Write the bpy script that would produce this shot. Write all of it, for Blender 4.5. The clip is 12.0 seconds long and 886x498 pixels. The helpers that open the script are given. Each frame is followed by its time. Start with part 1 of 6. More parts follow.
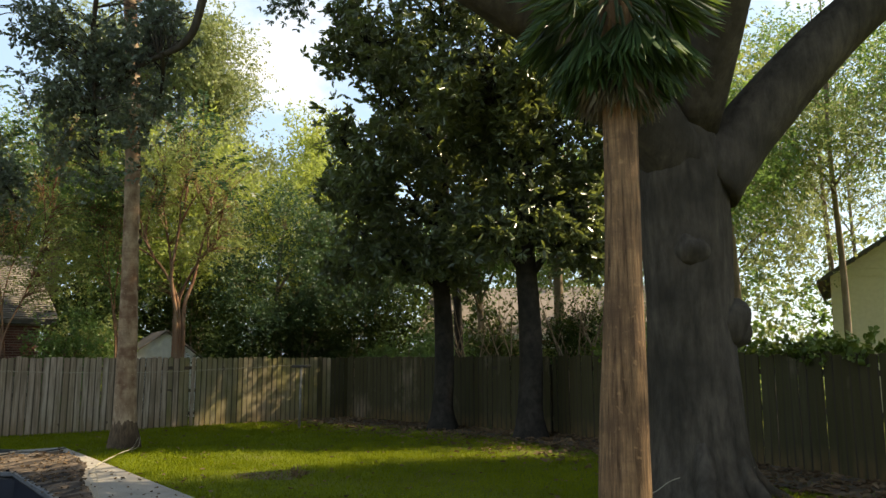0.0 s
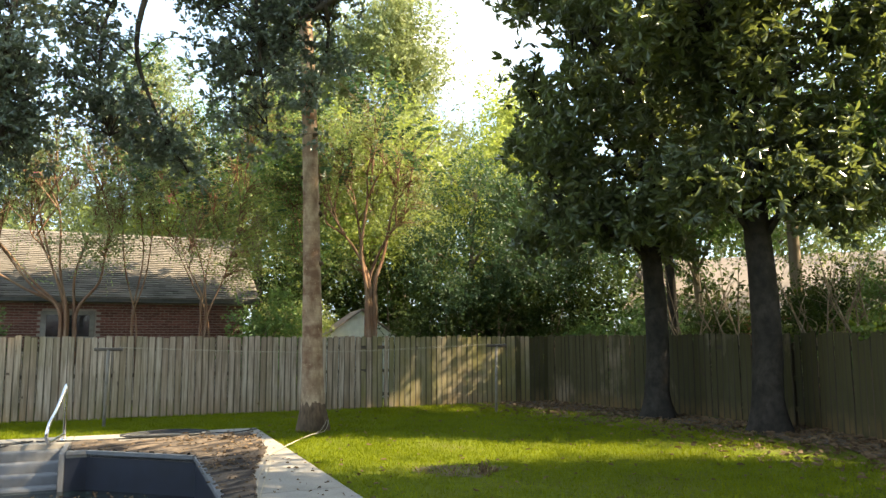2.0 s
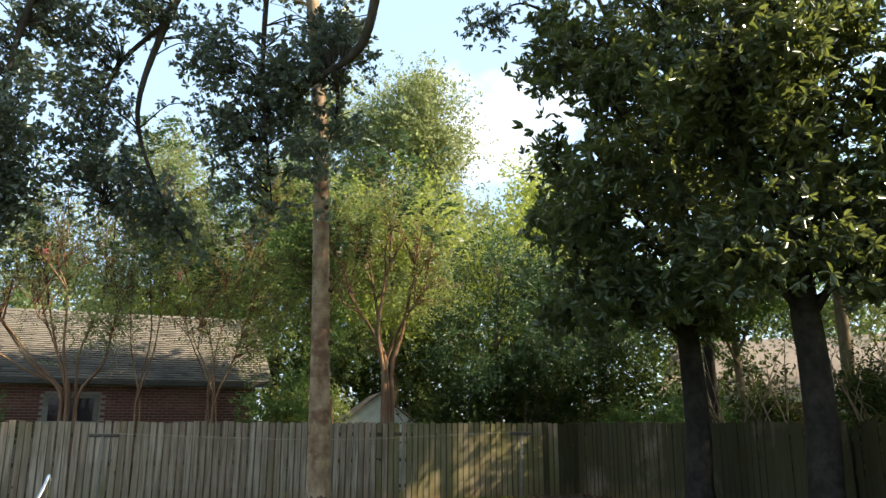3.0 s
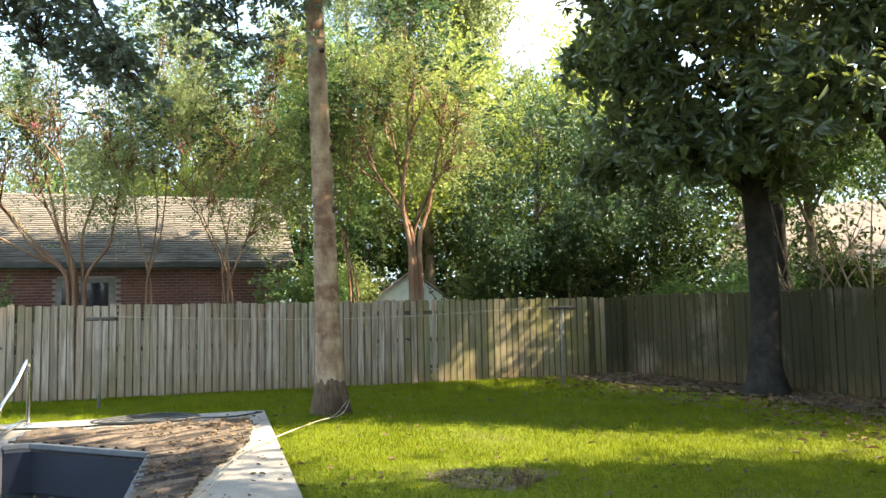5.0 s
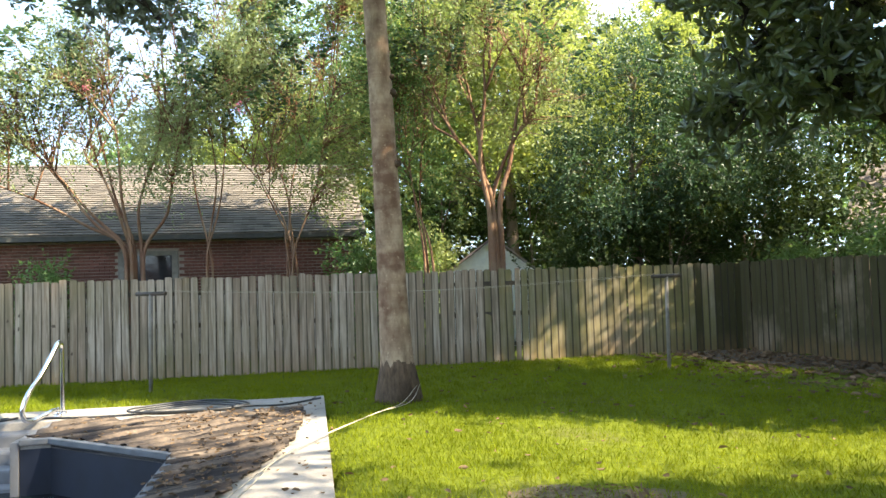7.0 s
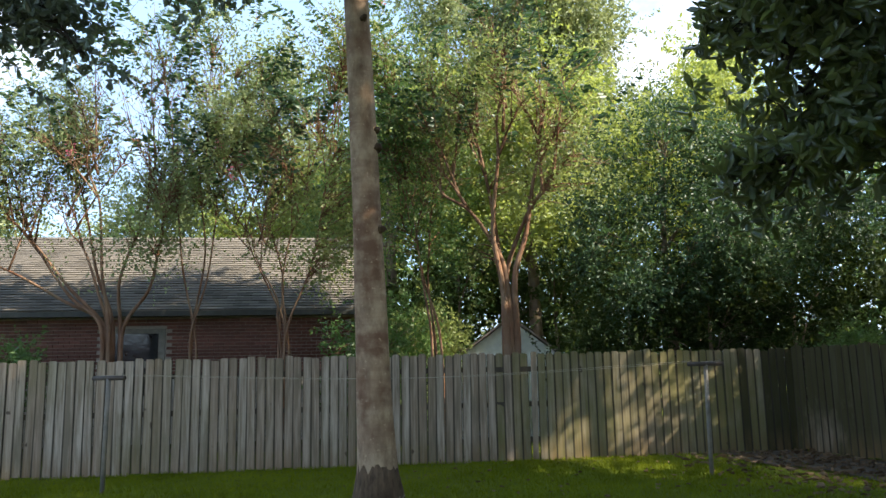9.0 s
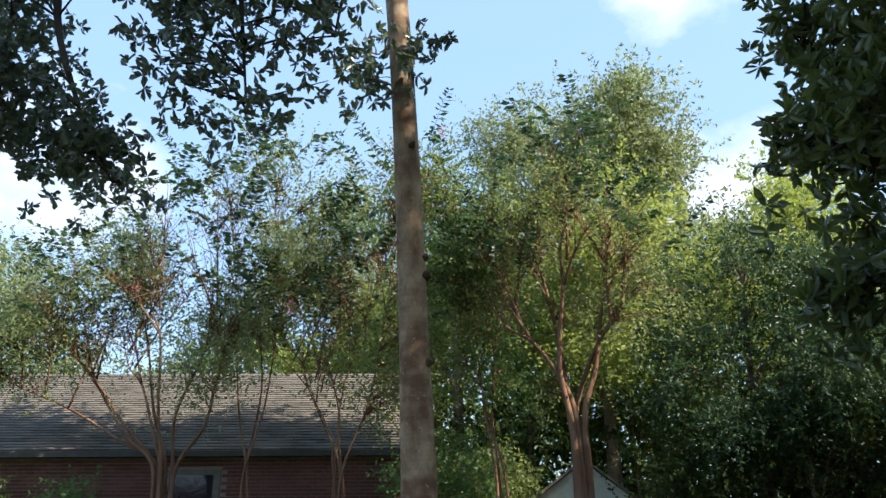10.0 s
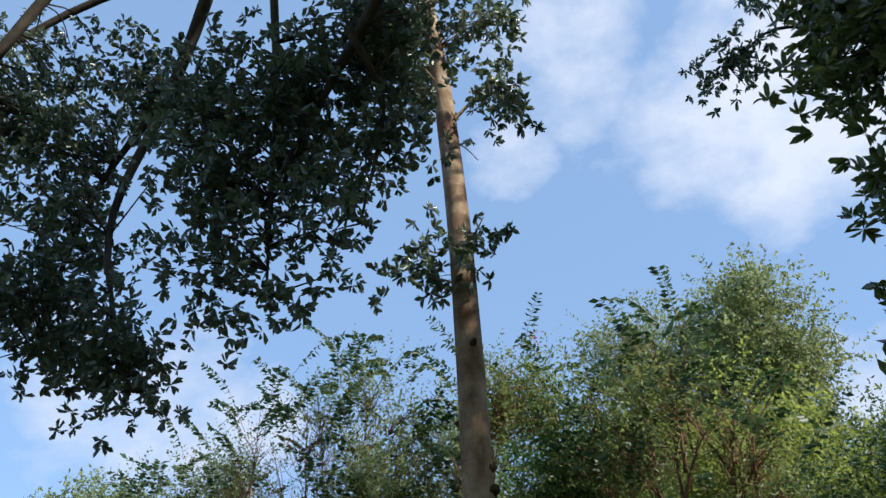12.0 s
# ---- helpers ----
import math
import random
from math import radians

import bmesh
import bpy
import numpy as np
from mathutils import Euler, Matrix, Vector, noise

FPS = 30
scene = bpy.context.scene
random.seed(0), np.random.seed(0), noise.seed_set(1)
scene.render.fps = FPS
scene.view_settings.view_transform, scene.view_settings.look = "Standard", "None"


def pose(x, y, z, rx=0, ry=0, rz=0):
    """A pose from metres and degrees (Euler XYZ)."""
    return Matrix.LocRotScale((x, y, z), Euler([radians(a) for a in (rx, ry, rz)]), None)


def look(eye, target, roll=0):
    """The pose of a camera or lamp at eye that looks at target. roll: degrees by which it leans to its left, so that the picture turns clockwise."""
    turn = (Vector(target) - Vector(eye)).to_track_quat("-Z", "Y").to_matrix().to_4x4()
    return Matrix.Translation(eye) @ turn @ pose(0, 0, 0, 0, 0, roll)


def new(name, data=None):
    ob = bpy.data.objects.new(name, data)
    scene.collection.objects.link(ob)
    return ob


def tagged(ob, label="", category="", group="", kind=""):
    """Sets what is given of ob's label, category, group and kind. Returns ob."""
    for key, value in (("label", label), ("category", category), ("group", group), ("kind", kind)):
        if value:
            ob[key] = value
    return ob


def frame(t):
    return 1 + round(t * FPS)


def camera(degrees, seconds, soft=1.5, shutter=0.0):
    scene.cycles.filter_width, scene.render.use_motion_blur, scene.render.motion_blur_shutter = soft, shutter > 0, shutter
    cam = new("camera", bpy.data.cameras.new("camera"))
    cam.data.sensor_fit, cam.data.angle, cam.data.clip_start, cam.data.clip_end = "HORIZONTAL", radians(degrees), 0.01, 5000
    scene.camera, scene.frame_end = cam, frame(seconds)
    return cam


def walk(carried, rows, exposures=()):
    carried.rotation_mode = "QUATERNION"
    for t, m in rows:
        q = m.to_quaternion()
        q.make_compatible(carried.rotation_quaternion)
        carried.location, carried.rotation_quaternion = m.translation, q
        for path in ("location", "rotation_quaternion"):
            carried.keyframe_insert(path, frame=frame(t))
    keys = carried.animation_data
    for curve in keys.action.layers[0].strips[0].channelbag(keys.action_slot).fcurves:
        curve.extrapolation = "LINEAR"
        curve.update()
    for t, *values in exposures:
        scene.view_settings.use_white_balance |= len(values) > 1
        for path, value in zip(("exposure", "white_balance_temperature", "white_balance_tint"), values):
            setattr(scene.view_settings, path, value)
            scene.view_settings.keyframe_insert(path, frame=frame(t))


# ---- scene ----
cam = camera(61.04, 12.0)
PATH = [
    (0, (1.996, 0.537, 1.655), (2.951, 2.270, 1.947), -0.10),
    (0.5, (2.171, 0.883, 1.605), (2.709, 2.790, 1.875), 0.45),
    (1, (2.447, 1.316, 1.601), (2.971, 3.234, 1.819), 0.80),
    (1.5, (2.636, 1.772, 1.553), (3.145, 3.700, 1.698), 0.63),
    (2, (2.834, 2.219, 1.628), (3.295, 4.150, 1.869), -0.18),
    (2.5, (3.043, 2.650, 1.666), (3.477, 4.540, 2.159), -0.21),
    (3, (3.241, 3.080, 1.657), (3.618, 4.990, 2.115), 0.12),
    (3.5, (3.458, 3.548, 1.643), (3.836, 5.492, 1.921), 0.19),
    (3.7, (3.539, 3.710, 1.654), (3.931, 5.657, 1.891), 0.19),
    (5.3, (4.194, 5.135, 1.477), (4.351, 7.123, 1.626), -1.09),
    (5.5, (4.240, 5.299, 1.472), (4.334, 7.292, 1.608), -0.84),
    (6, (4.279, 5.709, 1.482), (4.320, 7.705, 1.597), -0.96),
    (6.5, (4.253, 6.147, 1.492), (4.295, 8.144, 1.590), -1.44),
    (6.7, (4.265, 6.322, 1.482), (4.298, 8.319, 1.574), -1.65),
    (8.3, (4.710, 7.613, 1.555), (4.674, 9.606, 1.724), -1.07),
    (8.5, (4.731, 7.758, 1.569), (4.697, 9.745, 1.792), -1.07),
    (9, (4.816, 8.094, 1.556), (4.744, 10.069, 1.861), -1.14),
    (9.5, (4.987, 8.400, 1.595), (4.738, 10.339, 2.019), -0.63),
    (10, (5.054, 8.663, 1.621), (4.791, 10.534, 2.277), -0.43),
    (10.5, (5.201, 8.924, 1.643), (4.933, 10.710, 2.502), -1.13),
    (11, (5.386, 9.140, 1.652), (5.046, 10.871, 2.593), -0.66),
    (11.5, (5.438, 9.344, 1.665), (5.071, 10.973, 2.766), -1.22),
    (12, (5.567, 9.555, 1.670), (5.040, 11.079, 2.854), 0.97),
]
EXPOSURES = [
    (0, 1.22, 7800, 10), (0.5, 1.97, 7850, 10), (1, 2.1, 7900, 10), (1.5, 2.38, 7900, 10), (2.0, 2.15, 7600, 10), (2.5, 1.65, 7400, 10), (3.0, 1.55, 7100, 10), (3.5, 1.75, 7100, 10), (5.5, 2.6, 7000, 10),
    (6.5, 2.58, 6850, 11), (8.5, 1.75, 6500, 10), (9.5, 1.52, 6250, 12), (10.5, 0.9, 6000, 12), (11.5, 0.75, 6000, 10), (12, 0.5, 5900, 10),
]
walk(cam, [(t, look(eye, target, roll)) for t, eye, target, roll in PATH], EXPOSURES)

# ---- world, sun, exposure ----
SUN = Vector((0.70, -0.24, 0.67)).normalized()
world = bpy.data.worlds.new("sky")
scene.world = world
world.use_nodes = True
wt = world.node_tree
for n in list(wt.nodes):
    wt.nodes.remove(n)


def wnode(kind, **sets):
    n = wt.nodes.new(kind)
    for key, value in sets.items():
        n.inputs[key].default_value = value
    return n


sky = wt.nodes.new("ShaderNodeTexSky")
sky.sky_type = "NISHITA"
sky.sun_disc = False
sky.sun_elevation = math.asin(SUN.z)
sky.sun_rotation = math.atan2(SUN.x, SUN.y)
sky.air_density, sky.dust_density, sky.ozone_density = 1.0, 1.2, 1.5
geo = wt.nodes.new("ShaderNodeTexCoord")
squash = wnode("ShaderNodeMapping")
squash.inputs["Location"].default_value = (0.35, 0.12, 0.0)
squash.inputs["Scale"].default_value = (1.0, 1.0, 1.5)
cloud = wnode("ShaderNodeTexNoise", Scale=3.4, Detail=9.0, Roughness=0.58)
ramp = wt.nodes.new("ShaderNodeValToRGB")
ramp.color_ramp.elements[0].position, ramp.color_ramp.elements[1].position = 0.62, 0.84
white = wnode("ShaderNodeMix")
white.data_type = "RGBA"
white.inputs[7].default_value = (6.2, 6.4, 7.0, 1)
bg = wnode("ShaderNodeBackground", Strength=0.095)
out = wt.nodes.new("ShaderNodeOutputWorld")
cover = None
for (cx, cy, cz), spread in (((0.128, 0.71, 0.693), 8.5), ((-0.06, 0.625, 0.78), 7), ((0.205, 0.766, 0.609), 8), ((-0.63, 0.69, 0.36), 8), ((-0.57, 0.735, 0.36), 7),
                             ((0.28, 0.87, 0.40), 8), ((-0.158, 0.713, 0.683), 3.5), ((0.2, -0.8, 0.55), 20), ((0.8, 0.3, 0.5), 14), ((-0.9, -0.2, 0.45), 16)):
    near = wt.nodes.new("ShaderNodeVectorMath")
    near.operation = "DOT_PRODUCT"
    near.inputs[1].default_value = Vector((cx, cy, cz)).normalized()
    wt.links.new(geo.outputs["Generated"], near.inputs[0])
    soft = wnode("ShaderNodeMapRange")
    soft.inputs[1].default_value, soft.inputs[2].default_value = math.cos(radians(spread * 1.3)), math.cos(radians(spread * 0.3))
    wt.links.new(near.outputs["Value"], soft.inputs[0])
    if cover is None:
        cover = soft.outputs[0]
    else:
        most = wt.nodes.new("ShaderNodeMath")
        most.operation = "MAXIMUM"
        wt.links.new(cover, most.inputs[0])
        wt.links.new(soft.outputs[0], most.inputs[1])
        cover = most.outputs[0]
add = wt.nodes.new("ShaderNodeMath")
add.operation = "MULTIPLY_ADD"
add.inputs[1].default_value = 0.25
wt.links.new(cover, add.inputs[0])
wt.links.new(cloud.outputs["Fac"], add.inputs[2])
wt.links.new(geo.outputs["Generated"], squash.inputs["Vector"])
wt.links.new(squash.outputs["Vector"], cloud.inputs["Vector"])
wt.links.new(add.outputs[0], ramp.inputs["Fac"])
wt.links.new(ramp.outputs["Color"], white.inputs[0])
haze = wnode("ShaderNodeMix")
haze.data_type = "RGBA"
haze.inputs[0].default_value = 0.42
haze.inputs[7].default_value = (4.3, 6.4, 9.4, 1)
wt.links.new(sky.outputs["Color"], haze.inputs[6])
wt.links.new(haze.outputs[2], white.inputs[6])
wt.links.new(white.outputs[2], bg.inputs["Color"])
wt.links.new(bg.outputs["Background"], out.inputs["Surface"])

sun = new("sun", bpy.data.lights.new("sun", "SUN"))
sun.data.energy, sun.data.angle, sun.data.color = 5.0, radians(0.53), (1.0, 0.90, 0.72)
sun.matrix_world = look(SUN * 60, (0, 0, 0))

# ---- materials ----


class Nodes:
    """A small helper round one material's node tree."""

    def __init__(self, name):
        self.mat = bpy.data.materials.new(name)
        self.mat.use_nodes = True
        self.t = self.mat.node_tree
        self.bsdf = self.t.nodes["Principled BSDF"]
        self.out = self.t.nodes["Material Output"]
        self.coord = self.t.nodes.new("ShaderNodeTexCoord")

    def link(self, a, b):
        self.t.links.new(a, b)

    def scaled(self, scale=(1, 1, 1), source="Object"):
        """Coordinates: "Object", "World", or "Piece" (an object's own, shifted by its random number)."""
        m = self.t.nodes.new("ShaderNodeMapping")
        m.inputs["Scale"].default_value = scale
        if source == "World":
            self.link(self.t.nodes.new("ShaderNodeNewGeometry").outputs["Position"], m.inputs["Vector"])
        elif source == "Piece":
            far = self.t.nodes.new("ShaderNodeVectorMath")
            far.operation = "MULTIPLY_ADD"
            far.inputs[1].default_value = (37.0, 19.0, 53.0)
            self.link(self.random_piece(), far.inputs[0])
            self.link(self.coord.outputs["Object"], far.inputs[2])
            self.link(far.outputs["Vector"], m.inputs["Vector"])
        else:
            self.link(self.coord.outputs[source], m.inputs["Vector"])
        return m.outputs["Vector"]

    def noise(self, scale, detail=4.0, stretch=(1, 1, 1), rough=0.55, source="Object"):
        n = self.t.nodes.new("ShaderNodeTexNoise")
        n.inputs["Scale"].default_value, n.inputs["Detail"].default_value = scale, detail
        n.inputs["Roughness"].default_value = rough
        self.link(self.scaled(stretch, source), n.inputs["Vector"])
        return n.outputs["Fac"]

    def ramp(self, fac, stops):
        r = self.t.nodes.new("ShaderNodeValToRGB")
        e = r.color_ramp.elements
        while len(e) < len(stops):
            e.new(0.5)
        for item, (pos, col) in zip(e, stops):
            item.position, item.color = pos, (*col, 1)
        self.link(fac, r.inputs["Fac"])
        return r.outputs["Color"]

    def mix(self, fac, a, b, blend="MIX"):
        m = self.t.nodes.new("ShaderNodeMix")
        m.data_type, m.blend_type = "RGBA", blend
        for value, slot in ((fac, 0), (a, 6), (b, 7)):
            if isinstance(value, (int, float)):
                m.inputs[slot].default_value = value
            elif isinstance(value, tuple):
                m.inputs[slot].default_value = (*value, 1)
            else:
                self.link(value, m.inputs[slot])
        return m.outputs[2]

    def bump(self, height, strength=0.5, distance=0.02):
        b = self.t.nodes.new("ShaderNodeBump")
        b.inputs["Strength"].default_value, b.inputs["Distance"].default_value = strength, distance
        self.link(height, b.inputs["Height"])
        self.link(b.outputs["Normal"], self.bsdf.inputs["Normal"])

    def finish(self, color, rough=0.8, metal=0.0, spec=0.4):
        if isinstance(color, tuple):
            self.bsdf.inputs["Base Color"].default_value = (*color, 1)
        else:
            self.link(color, self.bsdf.inputs["Base Color"])
        self.bsdf.inputs["Roughness"].default_value = rough
        self.bsdf.inputs["Metallic"].default_value = metal
        self.bsdf.inputs["Specular IOR Level"].default_value = spec
        return self.mat

    def random_piece(self):
        return self.t.nodes.new("ShaderNodeObjectInfo").outputs["Random"]

    def random_island(self):
        return self.t.nodes.new("ShaderNodeNewGeometry").outputs["Random Per Island"]


def dull(c, k):
    return tuple(v * k for v in c)


def leaf_material(name, dark, light, glow, share=0.4, rough=0.45, spec=0.4):
    """Leaves: colour by leaf, a part of the light passing through."""
    n = Nodes(name)
    patch, fine = n.noise(0.6, 3.0), n.noise(2.6, 2.0)
    low, high = tuple(a * 0.7 + b * 0.3 for a, b in zip(dark, light)), tuple(a * 0.35 + b * 0.65 for a, b in zip(dark, light))
    col = n.ramp(n.random_island(), [(0.0, low), (0.9, high), (1.0, light)])
    col = n.mix(n.ramp(fine, [(0.36, (0.75, 0.75, 0.75)), (0.54, (0, 0, 0))]), col, dark)
    col = n.mix(n.ramp(patch, [(0.42, (0, 0, 0)), (0.66, (0.85, 0.85, 0.85))]), col, n.mix(0.75, col, light))
    n.finish(col, rough, 0.0, spec)
    tr = n.t.nodes.new("ShaderNodeBsdfTranslucent")
    n.link(n.mix(0.35, col, glow), tr.inputs["Color"])
    mx = n.t.nodes.new("ShaderNodeMixShader")
    mx.inputs[0].default_value = share
    n.link(n.bsdf.outputs[0], mx.inputs[1])
    n.link(tr.outputs[0], mx.inputs[2])
    n.link(mx.outputs[0], n.out.inputs["Surface"])
    return n.mat


def bark_material(name, dark, light, scale=6.0, stretch=(1, 1, 0.25), depth=0.03, strength=0.8, moss=None):
    n = Nodes(name)
    grain = n.noise(scale, 8.0, stretch, 0.65)
    stain = n.noise(1.3, 4.0)
    col = n.ramp(grain, [(0.3, dark), (0.7, light)])
    col = n.mix(n.ramp(stain, [(0.4, (0, 0, 0)), (0.65, (0.7, 0.7, 0.7))]), col, moss or dull(dark, 0.7))
    n.bump(grain, strength, depth)
    return n.finish(col, 0.9, 0.0, 0.2)


def ringed_bark(name, dark, light, stain, fibre, rings, share, along=0.45):
    """Bark with upright fibres, level scars round the trunk and dark patches."""
    n = Nodes(name)
    grain = n.noise(fibre, 8.0, (1, 1, along), 0.65)
    scar = n.noise(rings, 5.0, (0.12, 0.12, 1.0), 0.6)
    patch = n.noise(1.9, 5.0, (0.8, 0.8, 1.0), 0.6)
    speck = n.noise(22.0, 4.0)
    col = n.ramp(grain, [(0.34, dark), (0.64, light)])
    col = n.mix(n.ramp(scar, [(0.46, (0, 0, 0)), (0.60, (share, share, share))]), col, stain)
    col = n.mix(n.ramp(patch, [(0.50, (0, 0, 0)), (0.62, (0.8, 0.8, 0.8))]), col, dull(stain, 0.85))
    col = n.mix(n.ramp(speck, [(0.62, (0, 0, 0)), (0.72, (0.5, 0.5, 0.5))]), col, dull(light, 1.25))
    n.bump(n.mix(0.4, grain, scar), 0.9, 0.025)
    return n.finish(col, 0.9, 0.0, 0.2)


def plain(name, color, rough=0.6, metal=0.0, spec=0.4, vary=0.25, scale=8.0):
    n = Nodes(name)
    f = n.noise(scale, 5.0)
    col = n.ramp(f, [(0.3, dull(color, 1 - vary)), (0.7, dull(color, 1 + vary))])
    n.bump(f, 0.15, 0.01)
    return n.finish(col, rough, metal, spec)


def fence_material(name="weathered_fence_wood", moss=0.55, spread=0.47, algae_shade_color=(0.17, 0.155, 0.06)):
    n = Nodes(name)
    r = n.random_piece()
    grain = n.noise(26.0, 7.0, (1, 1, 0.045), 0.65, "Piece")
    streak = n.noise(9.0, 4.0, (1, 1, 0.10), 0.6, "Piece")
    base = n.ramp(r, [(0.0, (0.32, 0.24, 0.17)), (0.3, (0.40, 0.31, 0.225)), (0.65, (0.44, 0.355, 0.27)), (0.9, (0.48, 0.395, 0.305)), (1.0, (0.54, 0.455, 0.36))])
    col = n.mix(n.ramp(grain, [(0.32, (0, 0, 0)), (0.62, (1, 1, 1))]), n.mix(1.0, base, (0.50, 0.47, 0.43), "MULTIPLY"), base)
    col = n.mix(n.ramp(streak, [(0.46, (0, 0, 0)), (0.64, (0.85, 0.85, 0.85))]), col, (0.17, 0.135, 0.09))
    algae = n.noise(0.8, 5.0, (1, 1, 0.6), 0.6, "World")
    col = n.mix(n.ramp(algae, [(spread, (0, 0, 0)), (spread + 0.25, (moss, moss, moss))]), col, algae_shade_color)
    knots = n.noise(8.0, 1.0, (1, 1, 0.55), 0.4, "Piece")
    col = n.mix(n.ramp(knots, [(0.76, (0, 0, 0)), (0.79, (0.8, 0.8, 0.8))]), col, (0.06, 0.042, 0.03))
    foot = n.t.nodes.new("ShaderNodeSeparateXYZ")
    n.link(n.coord.outputs["Object"], foot.inputs[0])
    rise = n.t.nodes.new("ShaderNodeMapRange")
    rise.inputs[1].default_value, rise.inputs[2].default_value, rise.inputs[3].default_value, rise.inputs[4].default_value = 0.02, 0.42, 0.62, 0.0
    n.link(foot.outputs["Z"], rise.inputs[0])
    damp = n.t.nodes.new("ShaderNodeMath")
    damp.operation = "MULTIPLY"
    n.link(rise.outputs[0], damp.inputs[0])
    n.link(n.ramp(n.noise(5.0, 4.0, (1, 1, 0.3), 0.6, "Piece"), [(0.35, (0, 0, 0)), (0.6, (1, 1, 1))]), damp.inputs[1])
    col = n.mix(damp.outputs[0], col, (0.19, 0.115, 0.05))
    # plank edges darkened in colour to stand in for the shaded gaps
    rim = n.t.nodes.new("ShaderNodeMath")
    rim.operation = "ABSOLUTE"
    n.link(foot.outputs["X"], rim.inputs[0])
    gap_shade = n.t.nodes.new("ShaderNodeMapRange")
    gap_shade.inputs[1].default_value, gap_shade.inputs[2].default_value, gap_shade.inputs[4].default_value = 0.050, 0.064, 0.9
    n.link(rim.outputs[0], gap_shade.inputs[0])
    col = n.mix(gap_shade.outputs[0], col, (0.05, 0.04, 0.028))
    n.bump(grain, 0.7, 0.006)
    return n.finish(col, 0.88, 0.0, 0.2)


def lawn_material():
    n = Nodes("lawn_soil_and_thatch")
    big, fine = n.noise(0.45, 4.0), n.noise(14.0, 6.0)
    col = n.ramp(fine, [(0.3, (0.055, 0.072, 0.006)), (0.7, (0.125, 0.148, 0.012))])
    col = n.mix(n.ramp(big, [(0.55, (0, 0, 0)), (0.75, (0.7, 0.7, 0.7))]), col, (0.10, 0.085, 0.04))
    n.bump(fine, 0.8, 0.03)
    return n.finish(col, 0.95, 0.0, 0.1)


def concrete_material():
    n = Nodes("weathered_concrete")
    big, fine, spots = n.noise(1.1, 5.0), n.noise(40.0, 5.0), n.noise(5.0, 6.0, (1, 1, 1), 0.7)
    col = n.ramp(big, [(0.3, (0.185, 0.162, 0.13)), (0.7, (0.30, 0.27, 0.228))])
    col = n.mix(n.ramp(spots, [(0.52, (0, 0, 0)), (0.72, (0.65, 0.65, 0.65))]), col, (0.11, 0.092, 0.07))
    col = n.mix(0.25, col, n.ramp(fine, [(0.3, (0.17, 0.16, 0.14)), (0.7, (0.42, 0.395, 0.35))]))
    n.bump(fine, 0.3, 0.006)
    return n.finish(col, 0.85, 0.0, 0.3)


def water_material():
    n = Nodes("dark_pool_water")
    f = n.noise(3.0, 3.0)
    n.bump(f, 0.05, 0.02)
    n.bsdf.inputs["IOR"].default_value = 1.33
    return n.finish(n.ramp(f, [(0.3, (0.002, 0.006, 0.007)), (0.7, (0.005, 0.012, 0.012))]), 0.04, 0.0, 0.5)


def brick_material():
    n = Nodes("red_brick")
    f = n.noise(25.0, 5.0, (1, 1, 1), 0.55, "World")
    col = n.ramp(n.random_piece(), [(0.0, (0.075, 0.034, 0.026)), (0.5, (0.13, 0.054, 0.040)), (1.0, (0.20, 0.088, 0.066))])
    col = n.mix(0.3, col, n.ramp(f, [(0.3, (0.08, 0.04, 0.03)), (0.7, (0.35, 0.16, 0.12))]))
    n.bump(f, 0.4, 0.006)
    return n.finish(col, 0.9, 0.0, 0.2)


def shingle_material():
    n = Nodes("asphalt_shingle")
    f, big = n.noise(60.0, 3.0, (1, 1, 1), 0.55, "World"), n.noise(0.8, 5.0, (1, 1, 1), 0.55, "World")
    r = n.mix(0.5, n.random_piece(), n.random_island())
    col = n.ramp(r, [(0.2, (0.070, 0.061, 0.050)), (0.8, (0.145, 0.127, 0.105))])
    col = n.mix(n.ramp(big, [(0.45, (0, 0, 0)), (0.7, (0.6, 0.6, 0.6))]), col, (0.19, 0.165, 0.135))
    n.bump(f, 0.4, 0.004)
    return n.finish(col, 0.92, 0.0, 0.2)


def cover_material():
    n = Nodes("dirty_pool_cover")
    f, big = n.noise(11.0, 8.0, (1, 1, 1), 0.7), n.noise(1.6, 4.0)
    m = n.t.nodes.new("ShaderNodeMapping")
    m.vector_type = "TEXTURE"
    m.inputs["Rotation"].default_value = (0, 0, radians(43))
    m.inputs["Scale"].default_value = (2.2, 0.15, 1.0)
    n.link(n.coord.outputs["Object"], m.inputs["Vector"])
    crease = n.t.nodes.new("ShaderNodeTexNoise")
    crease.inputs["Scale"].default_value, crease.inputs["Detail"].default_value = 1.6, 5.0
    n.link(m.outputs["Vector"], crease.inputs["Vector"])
    col = n.ramp(f, [(0.35, (0.06, 0.046, 0.036)), (0.6, (0.125, 0.095, 0.07)), (0.8, (0.23, 0.17, 0.11))])
    col = n.mix(n.ramp(big, [(0.45, (0, 0, 0)), (0.7, (0.6, 0.6, 0.6))]), col, (0.14, 0.11, 0.08))
    # near-black colour in the hollows of the crease noise that drives the bump
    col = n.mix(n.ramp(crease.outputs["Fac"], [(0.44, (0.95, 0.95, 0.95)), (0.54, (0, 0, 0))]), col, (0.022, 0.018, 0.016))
    n.bump(crease.outputs["Fac"], 0.8, 0.03)
    return n.finish(col, 0.9, 0.0, 0.2)


